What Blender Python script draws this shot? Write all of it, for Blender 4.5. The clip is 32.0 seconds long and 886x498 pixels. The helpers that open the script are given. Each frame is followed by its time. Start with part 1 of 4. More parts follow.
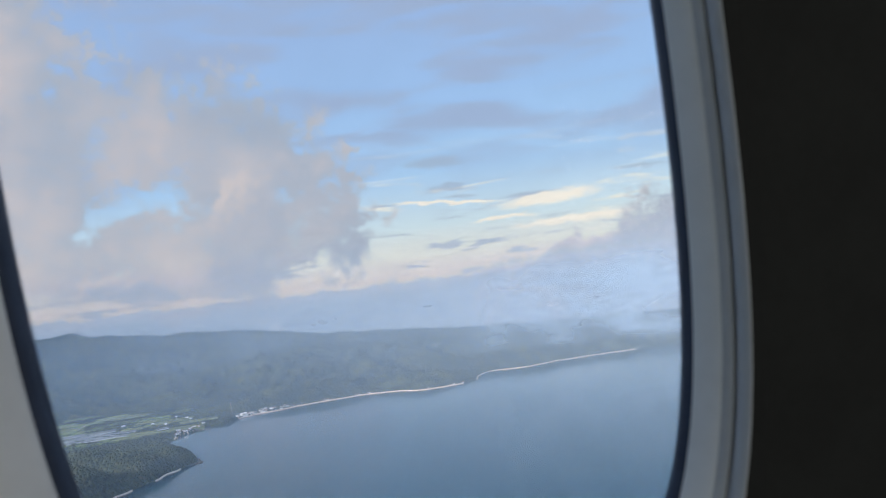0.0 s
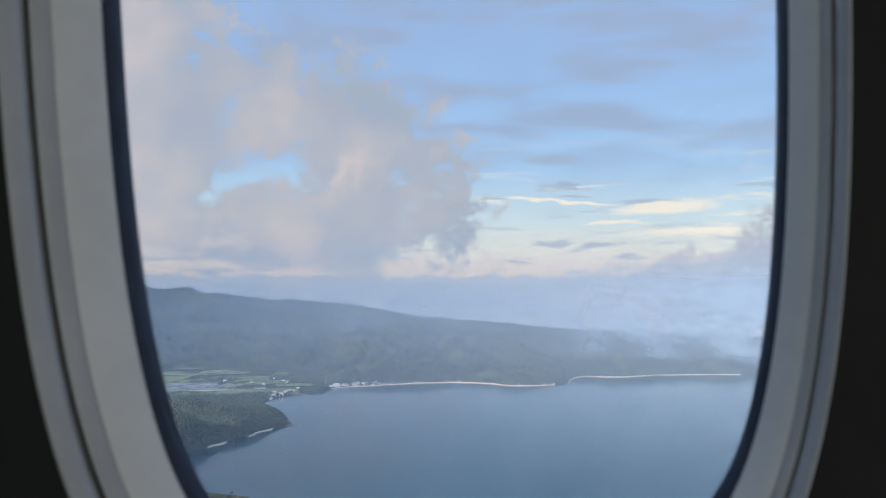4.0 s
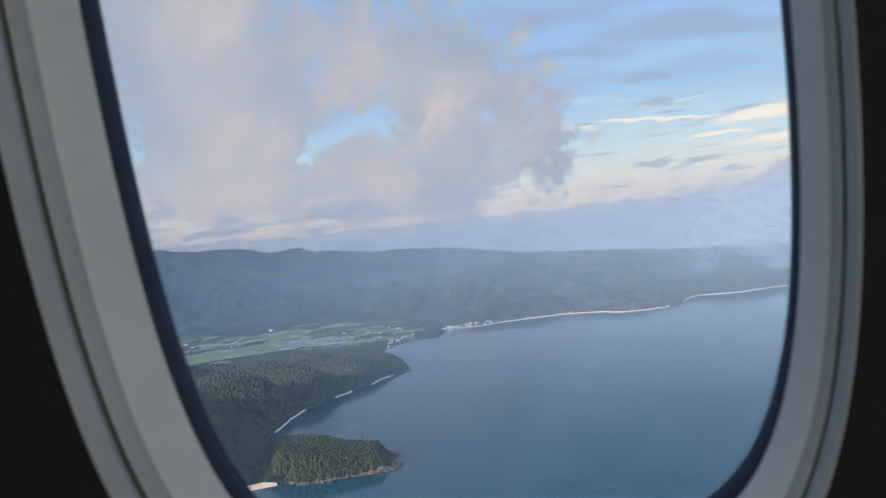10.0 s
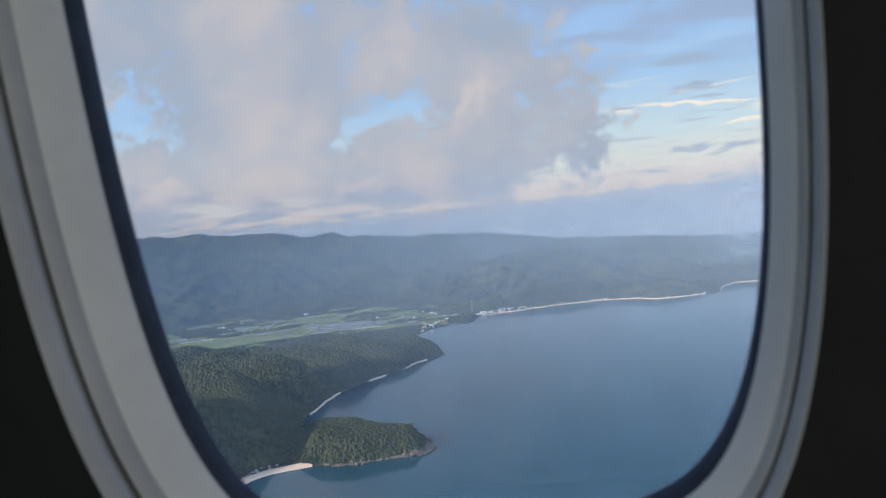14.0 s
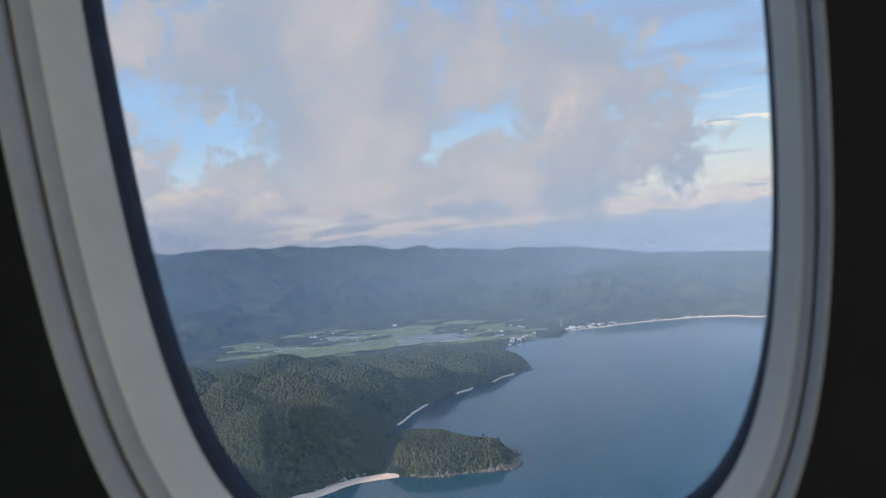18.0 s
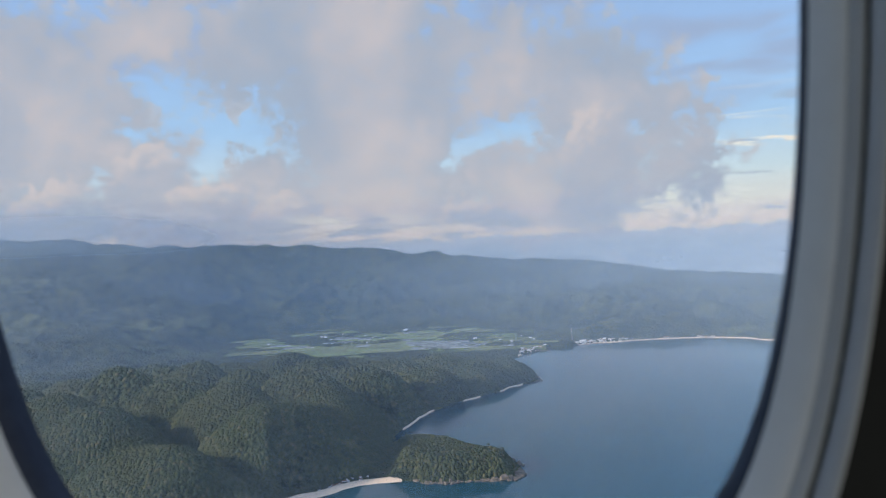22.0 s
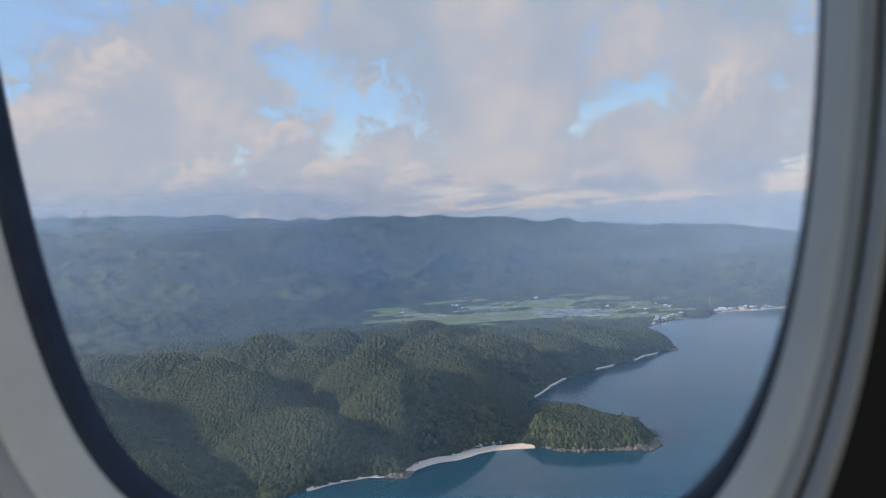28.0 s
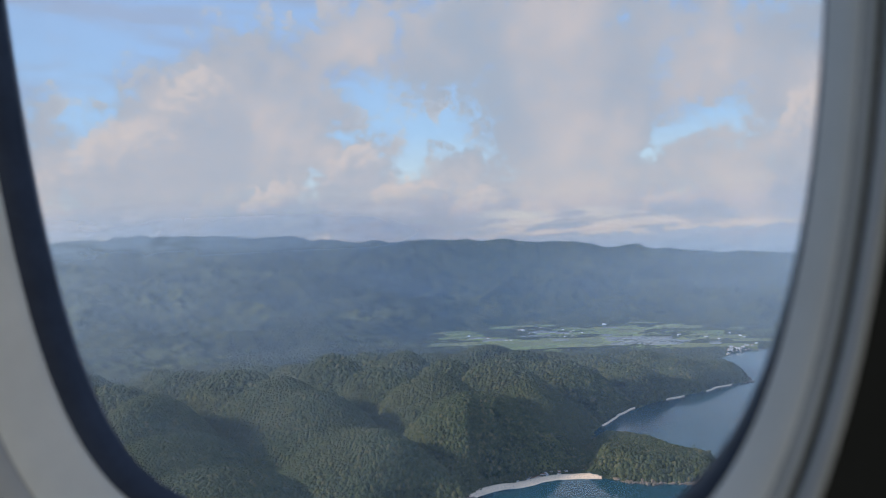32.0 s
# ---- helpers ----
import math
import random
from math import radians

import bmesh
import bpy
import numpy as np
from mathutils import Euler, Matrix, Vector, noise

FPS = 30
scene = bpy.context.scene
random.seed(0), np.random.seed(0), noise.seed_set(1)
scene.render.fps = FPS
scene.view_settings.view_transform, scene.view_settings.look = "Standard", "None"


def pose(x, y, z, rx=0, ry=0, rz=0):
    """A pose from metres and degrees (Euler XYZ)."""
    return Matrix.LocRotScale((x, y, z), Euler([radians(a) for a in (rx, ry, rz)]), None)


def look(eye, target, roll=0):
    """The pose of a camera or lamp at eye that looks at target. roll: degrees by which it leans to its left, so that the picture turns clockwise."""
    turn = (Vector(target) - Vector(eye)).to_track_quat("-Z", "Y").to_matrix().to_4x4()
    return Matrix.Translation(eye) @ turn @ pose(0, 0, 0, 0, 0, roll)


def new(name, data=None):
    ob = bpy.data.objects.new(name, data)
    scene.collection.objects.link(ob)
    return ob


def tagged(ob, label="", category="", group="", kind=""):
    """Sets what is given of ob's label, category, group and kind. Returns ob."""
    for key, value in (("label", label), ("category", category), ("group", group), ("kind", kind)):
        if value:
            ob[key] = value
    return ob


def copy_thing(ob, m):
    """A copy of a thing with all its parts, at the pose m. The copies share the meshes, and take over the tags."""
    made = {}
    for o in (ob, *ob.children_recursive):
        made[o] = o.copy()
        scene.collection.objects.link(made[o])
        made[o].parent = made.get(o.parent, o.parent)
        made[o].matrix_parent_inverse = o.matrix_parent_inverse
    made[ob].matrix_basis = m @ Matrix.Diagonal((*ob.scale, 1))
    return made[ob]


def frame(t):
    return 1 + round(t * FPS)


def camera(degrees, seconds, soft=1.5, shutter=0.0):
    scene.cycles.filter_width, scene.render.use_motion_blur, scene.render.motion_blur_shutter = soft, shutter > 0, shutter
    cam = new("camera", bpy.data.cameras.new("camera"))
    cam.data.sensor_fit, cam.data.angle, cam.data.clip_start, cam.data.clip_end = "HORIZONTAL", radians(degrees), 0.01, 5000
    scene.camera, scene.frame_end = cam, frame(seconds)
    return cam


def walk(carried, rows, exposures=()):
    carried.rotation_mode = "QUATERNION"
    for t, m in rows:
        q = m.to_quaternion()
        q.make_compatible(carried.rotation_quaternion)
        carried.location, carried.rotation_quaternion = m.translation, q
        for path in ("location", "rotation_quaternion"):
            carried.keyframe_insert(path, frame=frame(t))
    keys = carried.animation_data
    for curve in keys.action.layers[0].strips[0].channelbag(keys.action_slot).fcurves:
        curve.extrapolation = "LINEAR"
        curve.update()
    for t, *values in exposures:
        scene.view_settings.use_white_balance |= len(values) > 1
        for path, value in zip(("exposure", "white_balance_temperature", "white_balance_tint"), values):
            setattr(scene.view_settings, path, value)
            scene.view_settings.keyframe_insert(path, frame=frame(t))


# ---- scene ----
cam = camera(60.0, 32.0, soft=1.0)
# seconds, eye x y z, yaw, pitch, roll
PATH = [
    (0.0, 0.0016, -0.2732, 299.7352, -6.21, 3.11, -6.79),
    (0.5, -0.0062, -0.2715, 299.7235, -3.68, 3.00, -3.24),
    (1.0, -0.0111, -0.2708, 299.7158, -1.86, 2.45, -0.63),
    (1.5, -0.0074, -0.2741, 299.7218, -0.69, 1.58, 0.40),
    (2.0, -0.0018, -0.2774, 299.7282, -0.13, 1.20, -0.00),
    (2.5, 0.0001, -0.2766, 299.7210, 0.54, 2.39, 0.39),
    (3.0, 0.0012, -0.2749, 299.7116, 1.21, 2.66, 0.45),
    (3.5, 0.0044, -0.2747, 299.7093, 1.35, 3.08, 0.41),
    (5.5, 0.0267, -0.2774, 299.7269, 3.86, 2.71, -0.36),
    (6.0, 0.0309, -0.2758, 299.7273, 4.74, 3.23, -0.64),
    (6.5, 0.0337, -0.2718, 299.7227, 4.56, 2.75, -3.95),
    (7.0, 0.0360, -0.2668, 299.7164, 4.33, 1.69, -4.60),
    (7.5, 0.0381, -0.2636, 299.7133, 4.76, 1.76, -3.78),
    (8.0, 0.0403, -0.2632, 299.7150, 5.25, 1.49, -4.10),
    (8.5, 0.0438, -0.2670, 299.7200, 5.69, -0.14, -5.24),
    (9.0, 0.0464, -0.2715, 299.7253, 6.31, 0.06, -5.91),
    (9.5, 0.0467, -0.2723, 299.7272, 8.47, 0.68, -6.00),
    (10.0, 0.0472, -0.2719, 299.7274, 9.37, -1.13, -6.13),
    (10.5, 0.0512, -0.2715, 299.7270, 8.26, -0.83, -6.57),
    (11.0, 0.0558, -0.2710, 299.7263, 8.34, -0.35, -6.67),
    (11.5, 0.0594, -0.2704, 299.7256, 9.10, -0.03, -6.25),
    (12.0, 0.0618, -0.2698, 299.7248, 9.90, 0.32, -5.96),
    (12.5, 0.0640, -0.2692, 299.7240, 10.73, -0.64, -5.66),
    (13.0, 0.0659, -0.2693, 299.7236, 10.94, -1.44, -5.46),
    (13.5, 0.0683, -0.2700, 299.7237, 11.26, -1.86, -5.65),
    (14.0, 0.0710, -0.2708, 299.7240, 12.01, -1.97, -5.94),
    (14.5, 0.0740, -0.2711, 299.7241, 12.91, -1.56, -5.76),
    (16.5, 0.0909, -0.2669, 299.7226, 16.17, -0.68, -5.59),
    (17.0, 0.0952, -0.2632, 299.7211, 16.73, -0.81, -5.74),
    (17.5, 0.0992, -0.2608, 299.7194, 17.60, -0.33, -5.60),
    (18.0, 0.1030, -0.2593, 299.7177, 18.47, -0.34, -5.51),
    (18.5, 0.1055, -0.2532, 299.7146, 18.54, -1.04, -4.72),
    (19.0, 0.1053, -0.2373, 299.7086, 18.85, -1.62, -4.00),
    (19.5, 0.1010, -0.2052, 299.6979, 18.92, -2.93, -3.64),
    (20.0, 0.0971, -0.1760, 299.6882, 18.07, -3.25, -2.13),
    (20.5, 0.0976, -0.1690, 299.6852, 17.81, -3.59, -0.70),
    (21.0, 0.1004, -0.1701, 299.6864, 18.15, -3.24, -0.07),
    (21.5, 0.1044, -0.1719, 299.6933, 18.99, -1.63, -1.13),
    (22.0, 0.1085, -0.1738, 299.6995, 19.52, 0.21, -2.59),
    (22.5, 0.1099, -0.1711, 299.6971, 20.61, -0.77, -2.85),
    (23.0, 0.1107, -0.1679, 299.6933, 21.73, -3.88, -3.39),
    (23.5, 0.1126, -0.1674, 299.6944, 21.96, -4.89, -4.00),
    (24.0, 0.1151, -0.1674, 299.6965, 22.70, -4.28, -4.50),
    (24.5, 0.1183, -0.1668, 299.6972, 23.64, -3.82, -4.69),
    (25.0, 0.1217, -0.1658, 299.6975, 24.86, -3.20, -4.87),
    (25.5, 0.1245, -0.1630, 299.6963, 25.66, -2.81, -4.14),
    (27.5, 0.1329, -0.1505, 299.6880, 28.46, -1.66, -3.83),
    (28.0, 0.1353, -0.1504, 299.6880, 29.24, -1.62, -3.76),
    (28.5, 0.1368, -0.1475, 299.6855, 30.03, -1.45, -3.68),
    (29.0, 0.1382, -0.1444, 299.6831, 30.80, -1.86, -3.58),
    (29.5, 0.1405, -0.1441, 299.6844, 31.78, -1.68, -3.47),
    (30.0, 0.1425, -0.1432, 299.6845, 33.06, -1.28, -3.32),
    (30.5, 0.1432, -0.1392, 299.6800, 33.59, -0.84, -3.39),
    (31.0, 0.1452, -0.1320, 299.6769, 33.81, -0.46, -3.42),
    (31.5, 0.1463, -0.1335, 299.6774, 33.58, -0.06, -2.89),
    (32.0, 0.1458, -0.1292, 299.6750, 34.16, 0.44, -2.90),
]
walk(cam, [(t, pose(x, y, z, 90 + p, 0, w) @ pose(0, 0, 0, 0, 0, r)) for t, x, y, z, w, p, r in PATH])
cam.data.dof.use_dof = True
cam.data.dof.focus_distance = 1500.0
cam.data.dof.aperture_fstop = 15.0


# ---------------------------------------------------------------- node helper
class Nodes:
    """Short calls to lay nodes in a tree."""

    def __init__(self, tree):
        self.tree = tree
        tree.nodes.clear()

    def add(self, kind, ins=(), **props):
        n = self.tree.nodes.new(kind)
        if "operation" in props:
            n.operation = props["operation"]
        if props.get("use_clamp"):
            n.use_clamp = True
        if "data_type" in props:
            n.data_type, n.blend_type = props["data_type"], props["blend_type"]
        if "interpolation_type" in props:
            n.interpolation_type = props["interpolation_type"]
        for key, v in (ins.items() if isinstance(ins, dict) else enumerate(ins)):
            if v is None:
                continue
            if isinstance(v, bpy.types.NodeSocket):
                self.tree.links.new(v, n.inputs[key])
            elif isinstance(v, bpy.types.Node):
                self.tree.links.new(v.outputs[0], n.inputs[key])
            else:
                n.inputs[key].default_value = (*v, 1.0) if n.inputs[key].type == "RGBA" and len(v) == 3 else v
        return n

    def math(self, op, a, b=None, c=None, clamp=False):
        return self.add("ShaderNodeMath", (a, b, c), operation=op, use_clamp=clamp).outputs[0]

    def vec(self, op, a, b=None):
        n = self.add("ShaderNodeVectorMath", (a, b), operation=op)
        return n.outputs[1] if op in ("LENGTH", "DOT_PRODUCT", "DISTANCE") else n.outputs[0]

    def noise(self, v, scale, detail=4.0, rough=0.55, warp=0.0):
        n = self.add("ShaderNodeTexNoise", {"Vector": v, "Scale": scale, "Detail": detail, "Roughness": rough, "Distortion": warp})
        return n.outputs[0]

    def ramp(self, f, stops, smooth=False):
        n = self.add("ShaderNodeValToRGB", (f,))
        n.color_ramp.interpolation = "EASE" if smooth else "LINEAR"
        el = n.color_ramp.elements
        while len(el) < len(stops):
            el.new(0.5)
        for e, (p, c) in zip(el, stops):
            e.position, e.color = p, (*c, 1.0) if len(c) == 3 else c
        return n.outputs[0]

    def mix(self, f, a, b, blend="MIX"):
        n = self.add("ShaderNodeMix", data_type="RGBA", blend_type=blend)
        for sock, v in ((n.inputs[0], f), (n.inputs[6], a), (n.inputs[7], b)):
            if isinstance(v, bpy.types.NodeSocket):
                self.tree.links.new(v, sock)
            else:
                sock.default_value = v if not isinstance(v, tuple) else (*v[:3], 1.0)
        return n.outputs[2]

    def smooth(self, v, lo, hi, a=0.0, b=1.0):
        n = self.add("ShaderNodeMapRange", (v, lo, hi, a, b), interpolation_type="SMOOTHSTEP")
        return n.outputs[0]


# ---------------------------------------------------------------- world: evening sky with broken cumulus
TRIM_FILL = 1.9                   # base watts of each fill lamp added to brighten the window surround
SUN_AZ, SUN_EL = 123.0, 20.0      # degrees to the left of straight out of the window, and up
world = bpy.data.worlds.new("evening_sky")
scene.world = world
world.use_nodes = True
w = Nodes(world.node_tree)
way = w.add("ShaderNodeTexCoord").outputs["Generated"]
sep = w.add("ShaderNodeSeparateXYZ", (way,))
az = w.math("MULTIPLY", w.math("ARCTAN2", w.math("MULTIPLY", sep.outputs[0], -1.0), sep.outputs[1]), 57.2958)
el = w.math("MULTIPLY", w.math("ARCSINE", sep.outputs[2]), 57.2958)
azel = w.add("ShaderNodeCombineXYZ", (az, el, 0.0)).outputs[0]
nishita = w.add("ShaderNodeTexSky")
nishita.sky_type, nishita.sun_disc = "NISHITA", False
nishita.sun_elevation, nishita.sun_rotation = radians(SUN_EL), radians(-SUN_AZ)
nishita.altitude, nishita.air_density, nishita.dust_density = 300.0, 1.2, 1.5
sky_part = w.mix(1.0, nishita.outputs[0], (0.11, 0.11, 0.11), "MULTIPLY")
ease = w.smooth(el, -8.0, 24.0)
glow = w.ramp(ease, [(0.0, (0.33, 0.41, 0.53)), (0.09, (0.36, 0.44, 0.57)), (0.155, (0.42, 0.48, 0.60)), (0.20, (0.92, 0.70, 0.59)), (0.27, (0.84, 0.77, 0.69)),
                      (0.36, (0.61, 0.71, 0.79)), (0.55, (0.39, 0.58, 0.86)), (0.80, (0.34, 0.51, 0.83)), (1.0, (0.33, 0.46, 0.76))])
clear = w.mix(0.9, sky_part, glow)

# high stratus: long flat streaks
flat = w.vec("MULTIPLY", azel, (0.045, 0.20, 0.0))
n1 = w.noise(flat, 1.6, 5.0, 0.55, 0.4)
high = w.math("MULTIPLY", w.smooth(n1, 0.44, 0.60), w.smooth(el, 6.0, 13.0))
clear = w.mix(w.math("MULTIPLY", high, 0.85), clear, (0.34, 0.41, 0.60))
n2 = w.noise(w.vec("ADD", w.vec("MULTIPLY", azel, (0.10, 0.85, 0.0)), (7.3, 2.2, 0.0)), 1.5, 5.0, 0.6, 0.5)
streak = w.math("MULTIPLY", w.smooth(n2, 0.56, 0.66), w.math("MULTIPLY", w.smooth(el, 1.2, 3.0), w.smooth(el, 9.0, 6.5)))
clear = w.mix(w.math("MULTIPLY", streak, 0.8), clear, (0.40, 0.45, 0.57))
n3 = w.noise(w.vec("ADD", w.vec("MULTIPLY", azel, (0.06, 0.60, 0.0)), (3.1, 9.4, 0.0)), 1.3, 4.0, 0.6, 0.8)
cream = w.math("MULTIPLY", w.smooth(n3, 0.54, 0.66), w.math("MULTIPLY", w.smooth(el, 1.0, 3.0), w.smooth(el, 12.0, 6.0)))
clear = w.mix(w.math("MULTIPLY", w.math("MULTIPLY", cream, w.smooth(az, 9.0, -1.0)), 0.75), clear, (0.94, 0.83, 0.70))
# far cloud bank along the horizon
bank_top = w.math("ADD", 0.2, w.math("MULTIPLY", w.noise(w.vec("MULTIPLY", azel, (1.0, 0.3, 0.0)), 0.55, 6.0, 0.65), 1.7))
bank = w.smooth(w.math("SUBTRACT", bank_top, el), -0.05, 0.25)
clear = w.mix(w.math("MULTIPLY", bank, 0.8), clear, (0.41, 0.46, 0.58))

# small dark lens clouds and cream streaks, far off: azimuth, elevation, half width, half height, tilt
ragged = w.vec("ADD", azel, w.vec("MULTIPLY", w.vec("SUBTRACT", w.add("ShaderNodeTexNoise", {"Vector": w.vec("MULTIPLY", azel, (0.5, 1.6, 0.0)), "Scale": 1.3, "Detail": 5.0, "Roughness": 0.6}).outputs[1], (0.5, 0.5, 0.5)), (3.0, 1.0, 0.0)))


def lenses(rows):
    total = None
    for pa, pe, sa, se, tilt in rows:
        d = w.vec("SUBTRACT", ragged, (pa, pe, 0.0))
        d = w.add("ShaderNodeVectorRotate", {"Vector": d, "Angle": radians(tilt)}).outputs[0]
        one = w.math("SUBTRACT", 1.0, w.vec("LENGTH", w.vec("MULTIPLY", d, (1.0 / sa, 1.0 / se, 0.0))))
        total = one if total is None else w.math("MAXIMUM", total, one)
    return w.smooth(total, 0.0, 0.55)


DARK_LENSES = [(-6.5, 3.4, 2.1, 0.34, 2), (-7.2, 7.7, 1.9, 0.36, 3), (-6.2, 9.6, 2.8, 0.60, -2), (-8.2, 1.4, 1.1, 0.22, 0), (-14.5, 1.6, 1.6, 0.24, 3), (0.5, 6.3, 1.2, 0.20, 3), (-12.0, 2.4, 1.4, 0.2, 0),
               (-4.0, 2.1, 1.2, 0.18, 2), (9.0, 13.2, 4.5, 0.9, -1), (20.0, 14.5, 5.0, 1.0, 2)]
CREAM_STREAKS = [(-14.5, 6.0, 4.6, 0.60, 3), (-7.0, 6.5, 5.2, 0.22, -5), (-16.0, 4.2, 5.5, 0.35, 2), (-11.0, 4.9, 3.0, 0.20, 0)]
clear = w.mix(w.math("MULTIPLY", lenses(CREAM_STREAKS), 0.85), clear, (0.97, 0.84, 0.72))
clear = w.mix(w.math("MULTIPLY", lenses(DARK_LENSES), 0.70), clear, (0.36, 0.42, 0.56))

# cumulus bodies: azimuth, elevation, half width, half height, weight
PUFFS = [(24, 11, 9, 12, 1.0), (24, 4, 12, 5, 1.0), (12, 3.5, 9, 5, 0.9), (7.5, 6.5, 4.5, 5.5, 0.95), (2.5, 9.5, 3.5, 3.0, 0.6),
         (36, 3.0, 10, 4.0, 1.0), (40, 5.5, 4, 3.5, 0.8), (33, 5.0, 4.5, 3.0, 0.8), (53, 6.5, 8, 8.5, 1.0), (50, 12, 5, 5, 0.7), (66, 6, 9, 8, 1.0), (25, 19, 9, 8, 0.7), (28, 15, 8, 8, 0.6),
         (47, 10, 8, 9, 1.0), (8, 10, 6, 8, 0.8), (1.5, 5.5, 4.5, 4.5, 0.6), (33, 14, 7, 4, 0.75), (40, 16, 7, 4, 0.7), (14, 13, 6, 6, 0.7), (-14, -0.5, 7, 3.0, 0.9), (-25, 1.5, 8, 5.0, 1.0), (-45, 4, 14, 7, 0.9), (85, 5, 10, 8, 0.9), (120, 6, 25, 9, 0.9), (-100, 6, 25, 9, 0.9)]
q1 = w.add("ShaderNodeTexNoise", {"Vector": azel, "Scale": 0.10, "Detail": 3.0, "Roughness": 0.5}).outputs[1]
q2 = w.add("ShaderNodeTexNoise", {"Vector": azel, "Scale": 0.42, "Detail": 5.0, "Roughness": 0.62}).outputs[1]
warped = w.vec("ADD", azel, w.vec("ADD", w.vec("MULTIPLY", w.vec("SUBTRACT", q1, (0.5, 0.5, 0.5)), (9.0, 6.0, 0.0)), w.vec("MULTIPLY", w.vec("SUBTRACT", q2, (0.5, 0.5, 0.5)), (4.5, 4.5, 0.0))))
body = None
for pa, pe, sa, se, wt in PUFFS:
    r = w.vec("LENGTH", w.vec("MULTIPLY", w.vec("SUBTRACT", warped, (pa, pe, 0.0)), (1.0 / sa, 1.0 / se, 0.0)))
    one = w.math("MULTIPLY", w.math("SUBTRACT", 1.0, r), wt)
    body = one if body is None else w.math("SMOOTH_MAX", body, one, 0.12)
fine = w.noise(azel, 0.42, 10.0, 0.66, 0.25)
wisp = w.noise(w.vec("MULTIPLY", azel, (0.8, 1.1, 0.0)), 1.5, 8.0, 0.65, 0.6)
thick = w.math("ADD", w.math("ADD", body, w.math("MULTIPLY", w.math("SUBTRACT", fine, 0.5), 1.6)), w.math("MULTIPLY", w.math("SUBTRACT", wisp, 0.5), 0.55))
cover = w.math("MULTIPLY", w.smooth(thick, -0.02, 0.33), 0.95)
# the cloud base lifts off the horizon in broken strips
base_el = w.math("ADD", w.math("MULTIPLY", az, 0.09), -1.3)
above = w.math("SUBTRACT", el, w.math("ADD", base_el, w.math("MULTIPLY", w.noise(w.vec("MULTIPLY", azel, (0.5, 1.4, 0.0)), 0.6, 5.0, 0.6, 0.4), 2.2)))
gap = w.math("MULTIPLY", w.smooth(above, 1.1, 0.2), w.math("MULTIPLY", w.smooth(az, 37.0, 27.0), w.smooth(az, 0.0, 8.0)))
gap = w.math("MULTIPLY", gap, w.smooth(w.noise(w.vec("MULTIPLY", azel, (0.11, 0.9, 0.0)), 1.5, 4.0, 0.6, 0.5), 0.36, 0.54))
cover = w.math("MULTIPLY", cover, w.math("SUBTRACT", 1.0, w.math("MULTIPLY", gap, 0.8)))
tone = w.noise(w.vec("ADD", azel, (31.0, 5.0, 0.0)), 0.075, 4.0, 0.5)
warm = w.smooth(w.math("ADD", w.math("MULTIPLY", tone, 0.9), w.math("MULTIPLY", thick, 0.25)), 0.40, 0.85)
cloud = w.mix(warm, (0.375, 0.410, 0.510), (0.615, 0.525, 0.530))
rim = w.math("MULTIPLY", w.smooth(thick, 0.40, 0.15), w.smooth(fine, 0.50, 0.62))
cloud = w.mix(w.math("MULTIPLY", rim, 0.5), cloud, (0.68, 0.61, 0.60))
full = w.mix(cover, clear, cloud)
# smaller, crisper heaps with lit tops
HEAPS = [(36, 3.6, 3.6, 2.8), (40, 5.4, 3.2, 3.2), (31, 3.0, 3.4, 2.2), (51, 9.5, 4.0, 5.0), (56, 6.0, 5.0, 5.0), (46, 3.0, 4.0, 3.0), (26, 2.4, 3.6, 1.7), (8.0, 6.0, 3.4, 4.6), (17, 2.0, 4.0, 1.6), (-17, 0.8, 3.5, 2.4)]
q3 = w.add("ShaderNodeTexNoise", {"Vector": azel, "Scale": 0.9, "Detail": 8.0, "Roughness": 0.6}).outputs[1]
curled = w.vec("ADD", azel, w.vec("ADD", w.vec("MULTIPLY", w.vec("SUBTRACT", q1, (0.5, 0.5, 0.5)), (4.0, 3.0, 0.0)), w.vec("MULTIPLY", w.vec("SUBTRACT", q3, (0.5, 0.5, 0.5)), (3.4, 3.4, 0.0))))
heap, crown_up = None, None
for pa, pe, sa, se in HEAPS:
    d = w.vec("MULTIPLY", w.vec("SUBTRACT", curled, (pa, pe, 0.0)), (1.0 / sa, 1.0 / se, 0.0))
    one = w.math("SUBTRACT", 1.0, w.vec("LENGTH", d))
    lift = w.math("MULTIPLY", w.vec("DOT_PRODUCT", d, (0.35, 0.9, 0.0)), w.smooth(one, -0.1, 0.2))
    heap = one if heap is None else w.math("SMOOTH_MAX", heap, one, 0.15)
    crown_up = lift if crown_up is None else w.math("MAXIMUM", crown_up, lift)
puffy = w.math("MULTIPLY", w.math("ADD", crown_up, w.math("MULTIPLY", w.math("SUBTRACT", wisp, 0.5), 1.2)), 1.0)
heap_tone = w.ramp(w.smooth(puffy, -0.2, 0.9), [(0.0, (0.39, 0.42, 0.52)), (0.5, (0.47, 0.46, 0.53)), (1.0, (0.65, 0.555, 0.55))])
heap_in = w.math("MULTIPLY", w.smooth(heap, 0.0, 0.22), w.smooth(w.math("ADD", crown_up, 0.55), 0.0, 0.75))
full = w.mix(w.math("MULTIPLY", heap_in, w.math("SUBTRACT", 0.85, w.math("MULTIPLY", gap, 0.7))), full, heap_tone)
full = w.mix(1.0, full, (0.955, 1.0, 0.998), "MULTIPLY")
bg = w.add("ShaderNodeBackground", {"Color": full, "Strength": 1.12})
